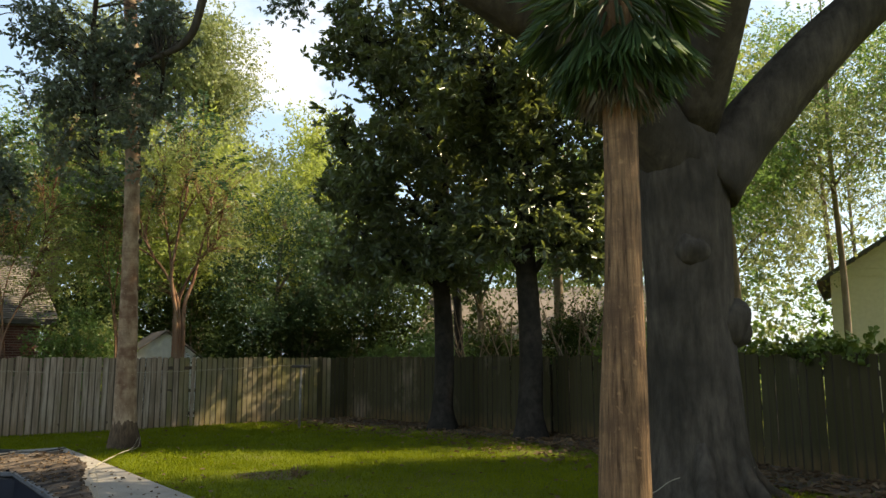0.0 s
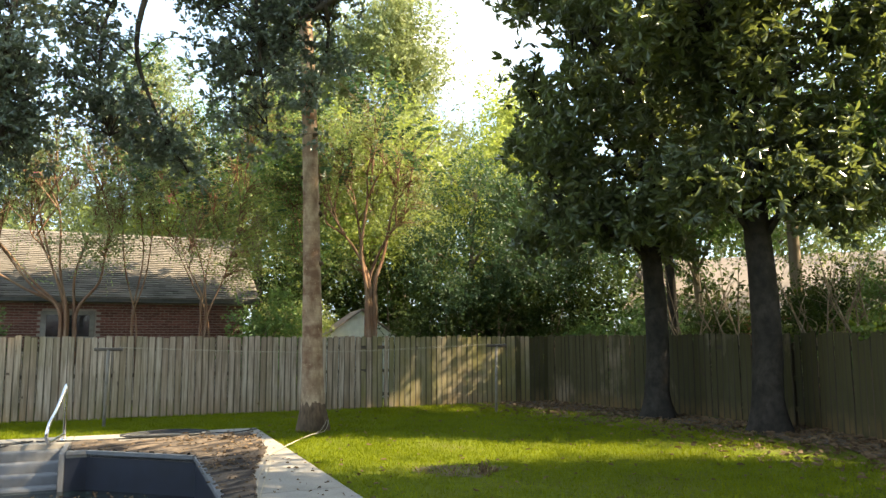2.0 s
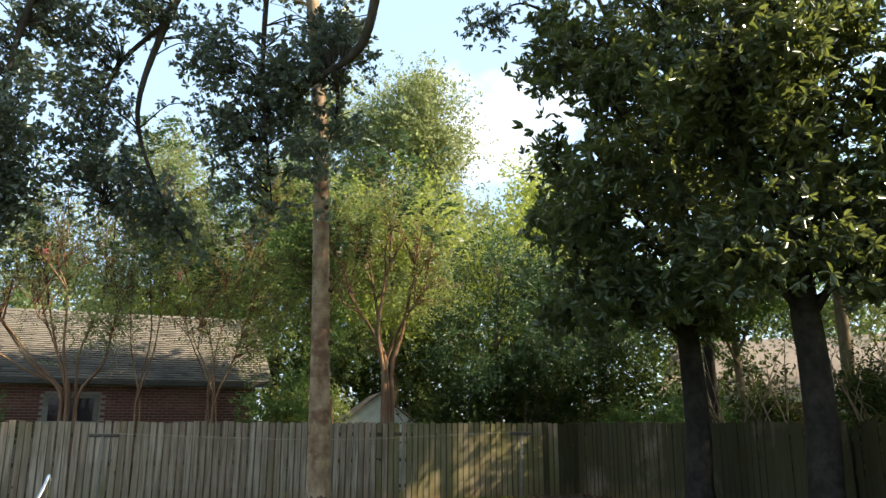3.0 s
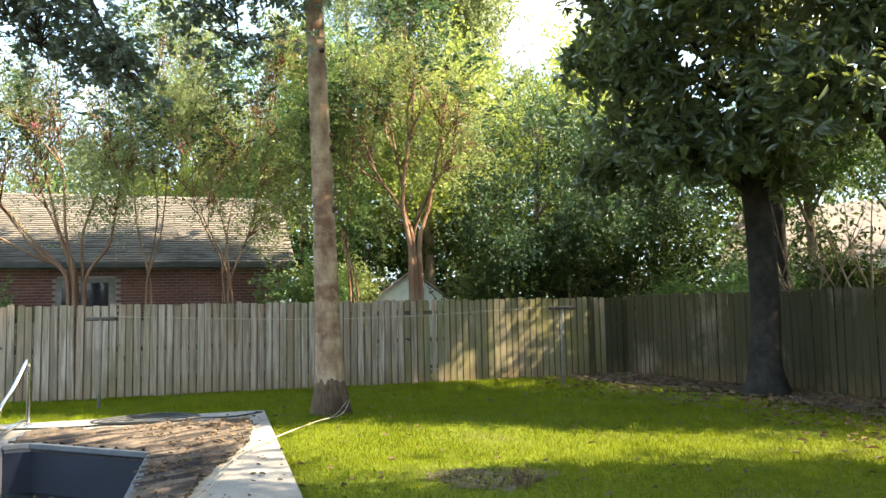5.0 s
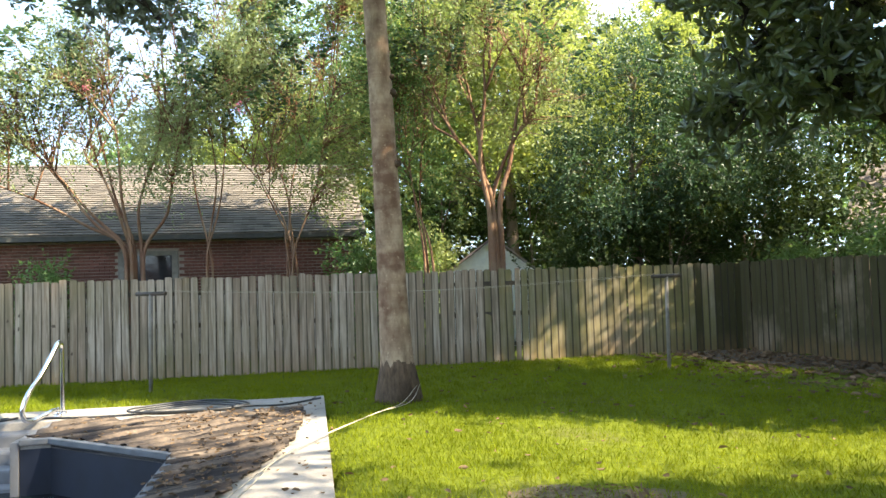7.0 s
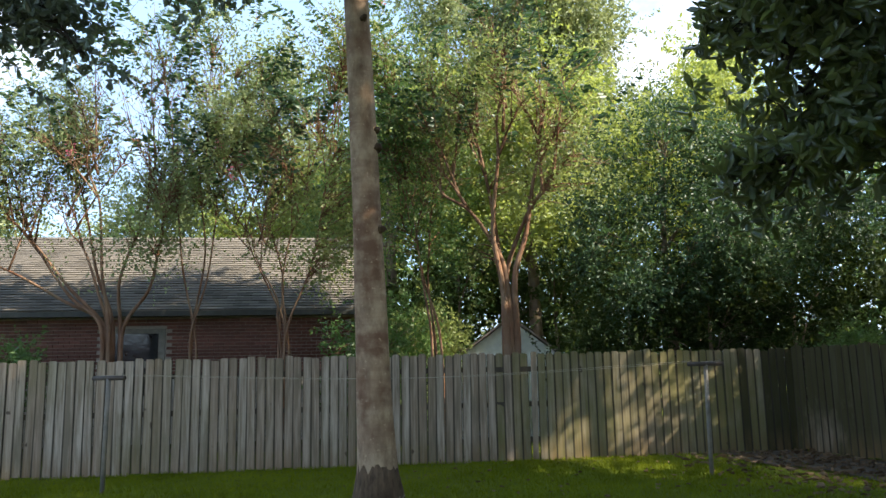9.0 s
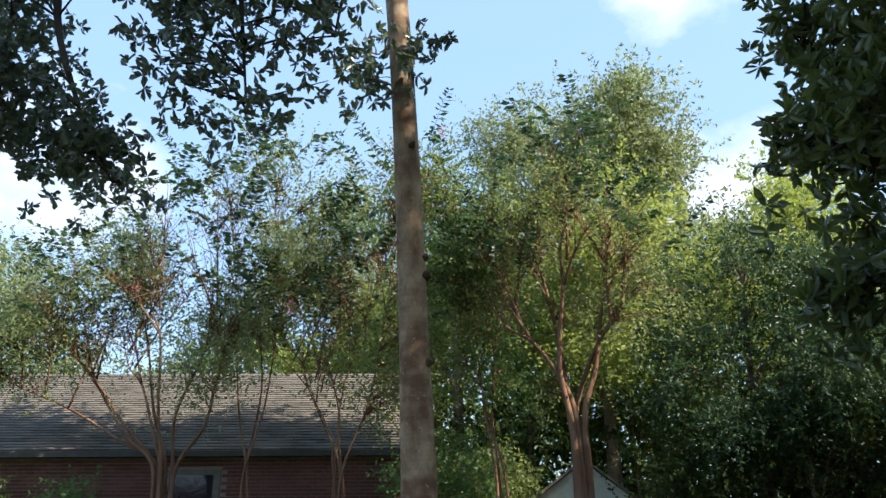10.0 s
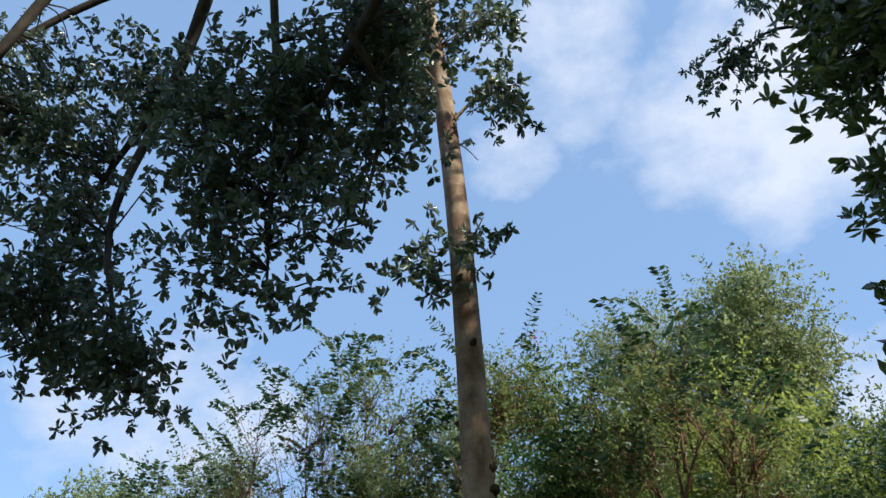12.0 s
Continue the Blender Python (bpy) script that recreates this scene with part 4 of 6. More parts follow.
# ---- the big oak and its boughs over the yard ----
def build_oak():
    base = (9.32, 7.34, 0)
    trunk = ([(9.32, 7.34, -0.2), (9.32, 7.34, 0.5), (9.29, 7.34, 1.6), (9.28, 7.34, 2.8), (9.27, 7.36, 3.9), (9.2, 7.4, 4.6)], [0.70, 0.59, 0.53, 0.53, 0.56, 0.50])
    right = ([(9.52, 7.22, 3.9), (9.97, 6.97, 4.5), (10.67, 6.57, 5.4), (11.62, 6.12, 6.4), (13.12, 5.52, 7.6), (15.12, 4.82, 8.8)], [0.50, 0.40, 0.36, 0.33, 0.26, 0.12])
    left = ([(9.22, 7.32, 4.1), (7.9, 7.15, 5.15), (6.4, 7.2, 5.68), (5.4, 7.7, 6.4), (4.4, 9.6, 8.4), (2.2, 12.6, 10.6), (0.6, 14.6, 11.2)], [0.44, 0.33, 0.27, 0.24, 0.20, 0.13, 0.06])
    mid = ([(9.32, 7.32, 4.4), (9.27, 7.42, 6.0), (9.62, 7.82, 8.0), (9.12, 8.22, 10.5)], [0.42, 0.36, 0.30, 0.15])
    back = ([(9.32, 7.22, 4.6), (8.72, 5.82, 6.4), (7.32, 3.82, 8.0), (5.52, 1.82, 9.4)], [0.36, 0.3, 0.22, 0.08])
    drops = [([(4.2, 10.4, 9.0), (4.3, 11.6, 8.6), (4.15, 12.4, 7.6), (3.95, 12.7, 6.8), (3.3, 13.2, 6.4), (2.6, 13.6, 5.6)], [0.09, 0.08, 0.07, 0.06, 0.035, 0.012]),
             ([(3.6, 12.9, 6.6), (3.7, 13.4, 6.2), (3.5, 13.6, 5.2)], [0.035, 0.025, 0.008]),
             ([(3.0, 11.6, 9.8), (2.7, 12.6, 8.6), (2.6, 13.4, 7.0), (2.7, 13.5, 5.8), (2.85, 13.5, 4.6)], [0.055, 0.045, 0.035, 0.022, 0.008]),
             ([(2.2, 12.6, 10.5), (1.7, 13.2, 8.6), (1.2, 13.6, 7.4), (0.9, 13.7, 6.0), (1.3, 13.7, 4.8), (1.7, 13.7, 4.1)], [0.085, 0.07, 0.055, 0.035, 0.018, 0.006]),
             ([(2.2, 12.6, 10.4), (0.8, 12.6, 9.2), (-0.2, 12.7, 7.4), (-0.5, 12.7, 5.6), (-0.5, 12.6, 4.2)], [0.08, 0.06, 0.05, 0.03, 0.008]),
             ([(1.2, 13.6, 7.4), (0.5, 13.8, 6.6), (0.4, 13.8, 5.4), (0.6, 13.7, 4.6)], [0.04, 0.03, 0.02, 0.006]),
             ([(0.8, 14.3, 11.2), (-1.2, 13.8, 10.0), (-2.4, 13.4, 8.0), (-2.8, 13.4, 5.6)], [0.06, 0.05, 0.035, 0.012])]
    blobs = [(-0.5, 12.6, 4.5, 0.7, 0.6, 1.3), (-1.0, 12.8, 5.4, 1.0, 0.8, 1.6), (-2.3, 13.0, 6.0, 1.2, 0.9, 1.9), (-3.4, 13.5, 6.6, 1.3, 1.0, 2.0), (-1.4, 13.4, 8.4, 1.4, 1.0, 1.0),
             (-0.41, 13.7, 7.5, 0.86, 0.95, 0.86), (0.25, 13.7, 6.02, 0.7, 0.77, 0.7), (0.6, 13.7, 4.96, 0.53, 0.58, 0.53), (1.27, 13.7, 4.5, 0.33, 0.37, 0.33), (1.58, 13.7, 4.2, 0.2, 0.21, 0.22), (-0.43, 13.7, 4.91, 0.6, 0.66, 0.6),
             (1.89, 13.5, 6.9, 0.5, 0.6, 0.55), (2.14, 13.5, 5.85, 0.5, 0.58, 0.53), (2.52, 13.5, 5.06, 0.39, 0.43, 0.39), (2.96, 13.5, 6.14, 0.57, 0.63, 0.57), (3.18, 13.5, 5.18, 0.39, 0.42, 0.39), (3.3, 13.5, 6.87, 0.65, 0.72, 0.65),
             (3.83, 13.5, 7.06, 0.5, 0.6, 0.55), (3.74, 13.5, 5.95, 0.33, 0.4, 0.36), (2.85, 13.5, 4.6, 0.2, 0.22, 0.22), (3.4, 13.5, 4.75, 0.18, 0.2, 0.2), (1.0, 13.7, 7.6, 0.4, 0.5, 0.4)]
    t = tree("oak_tree", "massive dark-barked oak with spreading boughs over the yard", base, [trunk, right, left, mid, back] + drops, blobs, 3000, 27, 0.19, (0.085, 0.44), M_OAKBARK, M_OAKLEAF,
             shell=0.1, gap=0.45, share=0.45, profile=(0.22, 0.50), twig=(0.012, 0.004), sides=26, rough=0.10, flare=0.15, droop=0.4, style="whorl", fringe=(8, 0.42), grain=1.9, hold=1.0)
    # the high crown over the yard, mostly unseen, with masses added to shade the lawn
    high = [(13.5, 4.0, 10.0, 3.6, 3.4, 2.2), (9.2, 7.0, 12.0, 4.0, 3.6, 2.4), (6.0, 3.0, 11.0, 3.8, 3.6, 2.0), (6.0, 8.5, 11.0, 3.0, 2.6, 1.4), (12.0, 8.0, 10.5, 2.8, 2.4, 1.8), (16.0, 4.0, 8.0, 2.6, 2.6, 2.2), (14.4, 5.6, 9.6, 3.0, 2.2, 1.6), (15.6, 6.2, 7.2, 1.8, 1.4, 1.4), (9.0, 10.6, 10.8, 3.0, 2.0, 1.4), (6.6, 12.2, 11.6, 2.4, 1.8, 1.2), (18.4, 7.2, 9.6, 2.4, 1.5, 1.8), (15.6, 7.5, 9.4, 1.8, 1.1, 1.3)]
    c, o = clumps(high, 4400, 0.2, 0.3)
    b, w = clump_leaves(c, o, 24, 0.34, 0.3)
    leaves("high_crown", b, w, 0.21, 0.42, M_OAKLEAF, t, simple=True)
    # burls and buttress roots
    for p, r in (((9.60, 7.03, 2.1), 0.30), ((8.98, 6.97, 3.0), 0.20)):
        bm = bmesh.new()
        bmesh.ops.create_icosphere(bm, subdivisions=3, radius=r, matrix=Matrix.Translation(Vector(p) - Vector(base)))
        for v in bm.verts:
            v.co += v.normal * 0.10 * noise.noise(v.co * 4.0)
        part("burl", bm, M_OAKBARK, t, "rounded bark burl", smooth=True)
    for a in (-2.3, -1.4, -0.5, 0.6, 2.6):
        d = np.array([math.cos(a), math.sin(a), 0])
        c0 = np.array([9.32, 7.34, 0.0])
        tubes("root", [tube_data([c0 + d * 0.45 + np.array([0, 0, 0.7]), c0 + d * 0.6 + np.array([0, 0, 0.25]), c0 + d * 0.85 + np.array([0, 0, 0.03]), c0 + d * 1.2 - np.array([0, 0, 0.08])], [0.12, 0.15, 0.11, 0.04], 9, 0.1)], M_OAKBARK, t)


build_oak()

# ---- palm ----
def build_palm():
    base = (5.6, 4.53, 0)
    top = thing("palm_tree", base, "fan palm with fibrous brown trunk and drooping dead fronds", "palm tree")
    path = smooth_path([(5.6, 4.53, -0.1), (5.59, 4.53, 0.8), (5.61, 4.51, 1.8), (5.63, 4.50, 2.7), (5.64, 4.50, 4.4)], 8)
    tubes("trunk", [tube_data(path, [0.225, 0.185, 0.158, 0.132, 0.12, 0.12], 22, 0.06)], M_PALMBARK, top)
    head = np.array([5.64, 4.50, 4.32])
    for k in range(60):
        dead = k % 3 == 0
        az = k * 2.399
        el = radians(-76 + 10 * math.sin(k)) if dead else radians(-66 + 120 * (k / 60) ** 1.6 + 8 * math.sin(k * 2))
        d = np.array([math.cos(az) * math.cos(el), math.sin(az) * math.cos(el), math.sin(el)])
        stalk = 0.36 if dead else 0.40
        tip = head + d * stalk + np.array([0, 0, -0.10])
        tubes("stalk", [tube_data(smooth_path([head, head + d * stalk * 0.6, tip], 3), [0.018, 0.012], 5)], M_PALMDRY if dead else M_PALMLEAF, top)
        side = np.cross(d, [0, 0, 1.0])
        side /= np.linalg.norm(side) + 1e-6
        n = 26
        ang = np.linspace(-1.0, 1.0, n)
        ways = np.cos(ang)[:, None] * d + np.sin(ang)[:, None] * side
        ways[:, 2] -= 0.9 if dead else 0.75
        ways += RNG.normal(size=(n, 3)) * 0.05
        leaves("frond", np.repeat(tip[None], n, 0), ways, 0.50 if dead else 0.46, 0.05, M_PALMDRY if dead else M_PALMLEAF, top, 0.2, spread=0.15)


build_palm()

# ---- crape myrtles behind the back fence ----
def crape(base, tips, blobs, cnt, r, label, flowers=(), leaf_mat=M_CRAPELEAF, per=48, gap=0.42, fork=2.3):
    """A many-stemmed crape myrtle: stems fan out from the base to the tips and fork."""
    stems = []
    b = Vector(base)
    for i, tip in enumerate(tips):
        t = Vector(tip)
        foot = b + Vector((0.085 * math.cos(i * 2.1), 0.08 * math.sin(i * 2.1), -0.1))
        k1, k2 = Vector((foot.x + 0.06 * (t.x - b.x), foot.y + 0.06 * (t.y - b.y), fork + 0.35 * noise.noise(t * 4))), Vector((foot.x + 0.55 * (t.x - b.x), foot.y + 0.55 * (t.y - b.y), fork + 0.5 * (t.z - fork)))
        bend = Vector((noise.noise(t * 3), noise.noise(t * 5), 0)) * 0.35
        t = foot.lerp(t, 0.9)
        low = foot.lerp(k1, 0.62) + Vector((0.09 * noise.noise(t * 11), 0, 0))
        knee = k1.lerp(k2, 0.45) + bend * 0.6 + Vector((noise.noise(t * 6), noise.noise(t * 8), 0.4 * noise.noise(t * 2))) * 0.34
        over = k2.lerp(t, 0.5) + bend * 0.5 + Vector((noise.noise(t * 13), 0, 0.5 * noise.noise(t * 10))) * 0.4
        stems.append(([tuple(foot), tuple(low), tuple(k1 + bend * 0.35), tuple(knee), tuple(k2 + bend), tuple(over), tuple(t)], [r * 0.66, r * 0.55, r * 0.44, r * 0.34, r * 0.25, r * 0.15, r * 0.07]))
        for s in range(3):
            f = k2.lerp(t, 0.05 + 0.3 * s) + bend * (1 - 0.3 * s) * (0.95 - 0.3 * s)
            e = f + Vector((0.9 * noise.noise(t * 7 + Vector((s, 0, 0))) * 2, 0.8 * noise.noise(t * 9 + Vector((0, s, 0))), 1.0 + 0.3 * s))
            stems.append(([tuple(f), tuple(f.lerp(e, 0.5) + Vector((0, 0, 0.1))), tuple(e)], [r * 0.28, r * 0.18, r * 0.06]))
    t = tree("crape_myrtle", label, base, stems, blobs + [(x, y, z - 0.15, 0.4, 0.35, 0.4) for x, y, z in tips], int(cnt * 1.4), int(per * 1.1), 0.25, (0.072, 0.5), M_CRAPEBARK, leaf_mat, shell=0.2, gap=gap, share=0.85, twig=(0.012, 0.0035), sides=8,
             rough=0.05, flare=0.0, simple=True, droop=-0.1, many=True, reach=2.4, group="crape myrtles behind the fence")
    # fans of fine twigs along every stem
    fans = []
    for pts, _ in stems:
        a, b2 = np.array(pts[-2]), np.array(pts[-1])
        for k in range(13):
            f = a + (b2 - a) * RNG.uniform(-0.3, 1.0)
            d = unit(b2 - a) * 0.5 + RNG.normal(size=3) * 0.55 + np.array([0, 0, 0.35])
            e = f + unit(d) * RNG.uniform(0.45, 1.15)
            mid = (f + e) / 2 + RNG.normal(size=3) * 0.07 + np.array([0, 0, 0.05])
            fans.append(tube_data(smooth_path([f, mid, e], 3), [0.0075, 0.0055, 0.0025], 4))
    tagged(tubes("branchwork", fans, M_CRAPEBARK, t), kind="stuff")
    # arching leafy shoots at the tips
    stalks, c, w = [], [], []
    for x, y, z in tips:
        for k in range(12):
            a = RNG.uniform(0, 6.28)
            f = np.array([x, y, z + 0.15]) + RNG.normal(size=3) * (0.5, 0.4, 0.22)
            reach = RNG.uniform(0.7, 1.35)
            d = np.array([math.cos(a), math.sin(a), 0])
            e = f + d * reach * 0.75 + np.array([0, 0, reach * RNG.uniform(0.45, 0.9)])
            path = smooth_path([f, f * 0.5 + e * 0.5 + np.array([0, 0, 0.16 * reach]), e], 8)
            stalks.append(tube_data(path, [0.005, 0.004, 0.002], 4))
            side = np.array([-d[1], d[0], 0.0])
            for p in path[3:]:
                for sg in (-1, 1):
                    c.append(p)
                    w.append(side * sg + d * 0.5 + RNG.normal(size=3) * 0.15)
    leaves("shoot_leaves", np.array(c), np.array(w), 0.15, 0.46, M_DEEPLEAF, t, 0.2, simple=True)
    tagged(tubes("shoot", stalks, M_CRAPEBARK, t), kind="stuff")
    for x, y, z in flowers:
        c = np.array([[x, y, z]]) + RNG.normal(size=(26, 3)) * (0.05, 0.05, 0.08)
        leaves("blossom", c, RNG.normal(size=(26, 3)), 0.05, 0.8, M_PETAL, t, simple=True, label="pink flower cluster")
    return t


crape((-1.57, 21.3, 0), [(-4.6, 21.4, 5.6), (-3.2, 21.9, 6.3), (-2.0, 21.0, 6.8), (-0.9, 21.6, 6.4), (-5.2, 21.0, 4.4), (-3.9, 21.7, 5.0), (-0.5, 21.2, 5.2), (-2.7, 21.1, 5.2)],
      [(-4.3, 21.3, 5.5, 1.7, 1.1, 1.1), (-2.6, 21.5, 6.0, 1.5, 1.1, 1.0), (-1.6, 21.3, 5.0, 1.5, 1.0, 1.0), (-4.6, 21.3, 4.3, 1.3, 0.9, 0.7), (-3.0, 21.2, 3.9, 1.2, 0.8, 0.6), (-0.8, 21.3, 3.9, 0.8, 0.7, 0.6)], 330, 0.085,
      "many-stemmed crape myrtle with smooth reddish bark and thin leaves", [(-2.3, 20.9, 5.5)], M_PALELEAF, gap=0.5)
crape((-0.15, 21.4, 0), [(-1.0, 21.6, 7.7), (0.1, 21.3, 7.9), (0.7, 21.7, 6.4)],
      [(-0.6, 21.4, 6.9, 0.75, 0.7, 1.2), (0.4, 21.4, 5.6, 1.0, 0.9, 1.0), (-0.6, 21.4, 5.0, 0.9, 0.8, 0.9)], 170, 0.05,
      "slender crape myrtle reaching high with sparse leafy tips", [(0.76, 21.1, 5.33), (0.35, 21.1, 5.55), (0.55, 21.0, 5.05)], M_PALELEAF)
crape((1.45, 21.5, 0), [(0.2, 21.6, 5.0), (0.9, 21.9, 6.6), (2.6, 21.5, 7.3), (1.9, 21.4, 5.6), (1.1, 21.3, 4.4)],
      [(1.6, 21.6, 6.9, 1.2, 0.9, 0.9), (2.6, 21.7, 7.2, 1.1, 0.9, 0.9), (2.2, 21.7, 5.4, 1.3, 1.0, 1.2), (1.2, 21.8, 4.4, 0.8, 0.7, 0.8), (2.4, 21.6, 3.8, 0.9, 0.8, 0.9)], 205, 0.05,
      "thin leaning crape myrtle behind the fence", [(3.3, 21.2, 8.4)], M_CRAPELEAF)
crape((5.45, 21.2, 0), [(4.2, 21.3, 5.6), (4.9, 21.7, 7.0), (5.6, 21.2, 7.4), (6.3, 21.6, 6.8), (6.6, 21.1, 5.6)],
      [(4.5, 21.4, 6.2, 1.4, 1.1, 1.5), (5.9, 21.5, 6.6, 1.5, 1.1, 1.4), (5.2, 21.6, 4.6, 1.6, 1.1, 1.1), (6.8, 21.4, 5.0, 1.0, 0.9, 1.1)], 190, 0.12,
      "stout crape myrtle with several reddish trunks beside the shed", (), M_CRAPELEAF, 36, 0.5, 2.9)
crape((4.15, 22.2, 0), [(3.4, 22.2, 5.4), (4.2, 22.5, 6.2), (3.6, 22.6, 6.8)],
      [(3.4, 22.3, 6.3, 1.3, 1.0, 1.2), (3.9, 22.4, 4.6, 1.1, 0.9, 1.1), (3.0, 22.4, 7.6, 1.0, 0.8, 0.8)], 210, 0.055,
      "leaning crape myrtle with orange-brown bark", (), M_MIDLEAF)

# ---- woods beyond the fence ----
def stand(name, label, base, height, blobs, cnt, per, sigma, leaf, leaf_mat, r=0.2, bark=M_TWIG, gap=0.35, share=0.25, group="", lean=0.0):
    x, y, _ = base
    stem = [(x, y, -0.2), (x + 0.05, y, height * 0.3), (x + lean * 0.5, y + 0.1, height * 0.6), (x + lean, y, height)]
    arms = []
    for cx, cy, cz, *_ in blobs:
        z0 = max(0.8, min(cz - 1.5, height * 0.8))
        f = z0 / height
        arms.append(([(x + lean * f, y, z0), ((x + cx) / 2, (y + cy) / 2, (z0 + cz) / 2 + 0.4), (cx, cy, cz)], [r * 0.4, r * 0.3, r * 0.12]))
    return tree(name, label, base, [(stem, [r * 1.2, r, r * 0.7, r * 0.2])] + arms, blobs, cnt, int(per * 1.25), sigma * 1.05, (leaf[0] * 0.86, leaf[1]), bark, leaf_mat, shell=0.3, gap=gap, share=share,
                twig=(r * 0.1, r * 0.03), sides=8, rough=0.08, flare=0.2, simple=True, group=group)


# the great round crown
stand("large_tree", "large round-crowned tree with sunlit yellow-green leaves", (8.8, 36, 0), 16,
      [(8.1, 36, 15.9, 2.8, 2.7, 2.7), (9.6, 36, 14.2, 1.9, 2.3, 2.7), (6.2, 36, 14.6, 2.0, 2.3, 2.6), (9.6, 36, 11.0, 2.0, 2.4, 2.6), (8.0, 34.5, 9.6, 3.4, 3.0, 3.4), (10.6, 35, 8.2, 2.4, 2.6, 2.8)], 1300, 44, 0.40, (0.20, 0.5), M_FARLEAF, 0.4, gap=0.15)
stand("woodland_tree", "grey-green crown rising behind the great round tree", (4.0, 39, 0), 17,
      [(4.0, 39, 17.2, 1.9, 1.8, 2.0), (5.2, 39, 13.8, 2.0, 1.8, 2.4), (2.8, 39, 12.8, 1.9, 1.8, 2.2)], 380, 40, 0.40, (0.20, 0.5), M_FARLEAF, 0.25, gap=0.2)
stand("woodland_tree", "pale leafy tree rising behind the brick house", (-2.2, 34, 0), 12,
      [(-2.3, 34, 11.2, 1.7, 1.6, 1.9), (-3.4, 34, 9.0, 1.8, 1.6, 1.8), (-1.0, 34, 8.8, 1.8, 1.6, 2.0)], 330, 38, 0.36, (0.18, 0.5), M_FARLEAF, 0.2, gap=0.3)
stand("woodland_tree", "yellow-green tree in the woods behind the shed", (6.4, 27.5, 0), 9.5,
      [(5.6, 27.3, 8.2, 2.3, 2.0, 2.2), (7.8, 27.5, 7.9, 2.2, 2.0, 2.1), (6.6, 27.0, 5.4, 2.6, 2.0, 2.0), (4.6, 27.5, 5.6, 1.8, 1.6, 1.8)], 560, 40, 0.30, (0.15, 0.5), M_GOLDLEAF, 0.16)
stand("woodland_tree", "bright green leafy tree rising over dark shrubs", (10.2, 26.5, 0), 7.5,
      [(9.6, 26.0, 6.6, 2.2, 1.8, 1.5), (11.6, 26.4, 7.0, 2.0, 1.8, 1.6), (10.4, 25.8, 4.6, 2.4, 1.8, 1.6)], 470, 40, 0.28, (0.14, 0.45), M_GOLDLEAF, 0.14)
stand("woodland_tree", "dark green leaning tree behind the back fence", (9.0, 24.2, 0), 5.6,
      [(8.9, 23.4, 5.7, 1.7, 1.3, 1.3), (7.7, 23.6, 4.2, 1.1, 1.1, 1.2), (10.4, 23.4, 5.4, 1.6, 1.3, 1.5), (9.2, 23.0, 3.6, 2.0, 1.1, 1.3), (12.0, 23.6, 4.6, 1.5, 1.2, 1.6)], 640, 48, 0.24, (0.105, 0.45), M_DEEPLEAF, 0.12)
stand("woodland_tree", "sunlit yellow-green tree behind the brick house", (-1.0, 31.5, 0), 8.5,
      [(-2.4, 31.5, 5.4, 2.2, 2.0, 1.3), (0.4, 31.5, 6.4, 2.2, 2.0, 1.9), (2.6, 31.0, 7.0, 2.2, 2.0, 2.2), (-0.4, 31.0, 5.4, 3.0, 2.0, 1.6)], 560, 36, 0.34, (0.17, 0.5), M_GOLDLEAF, 0.18)
stand("woodland_tree", "green tree behind the ridge of the brick house", (2.6, 28.5, 0), 10,
      [(2.4, 28.4, 8.3, 2.0, 1.8, 2.2), (3.6, 28.4, 6.2, 1.8, 1.6, 2.0), (1.6, 28.8, 6.0, 1.6, 1.5, 1.6)], 420, 38, 0.30, (0.15, 0.5), M_MIDLEAF, 0.16)
stand("woodland_tree", "soft pale tree filling the gap behind the crape myrtles", (-5.6, 34.5, 0), 9,
      [(-5.8, 34.5, 7.6, 1.9, 1.6, 1.5), (-4.2, 34.5, 6.6, 1.8, 1.6, 1.6), (-7.2, 34.5, 6.2, 1.7, 1.6, 1.4)], 330, 38, 0.34, (0.16, 0.5), M_FARLEAF, 0.18, gap=0.25)
stand("woodland_tree", "soft pale tree showing over the house ridge", (1.2, 34.5, 0), 10,
      [(1.0, 34.5, 8.6, 1.9, 1.6, 1.7), (2.6, 34.5, 8.0, 1.7, 1.6, 1.7), (-0.4, 34.5, 7.6, 1.7, 1.6, 1.6)], 330, 38, 0.34, (0.16, 0.5), M_FARLEAF, 0.18, gap=0.25)
stand("woodland_tree", "pale green tree far behind the brick house", (-8.5, 33, 0), 5.6,
      [(-8.6, 33, 5.0, 2.6, 2.0, 1.5), (-11.5, 33, 5.8, 2.4, 2.0, 1.7), (-5.8, 32.5, 4.8, 2.2, 1.8, 1.4)], 420, 36, 0.34, (0.18, 0.5), M_FARLEAF, 0.2)
stand("woodland_tree", "pale tree standing far off beyond the houses", (-16.5, 33, 0), 11,
      [(-17.0, 33, 9.6, 2.6, 2.4, 2.6), (-14.6, 33, 8.6, 2.0, 2.0, 2.0)], 300, 36, 0.36, (0.2, 0.5), M_FARLEAF, 0.22)
stand("woodland_tree", "distant sunlit tree beside the great crown", (14.6, 37, 0), 14,
      [(14.4, 37, 12.4, 2.4, 2.4, 2.8), (13.0, 37, 9.6, 2.4, 2.2, 2.4), (16.4, 37, 10.6, 2.6, 2.4, 2.8)], 420, 36, 0.40, (0.22, 0.5), M_GOLDLEAF, 0.25)
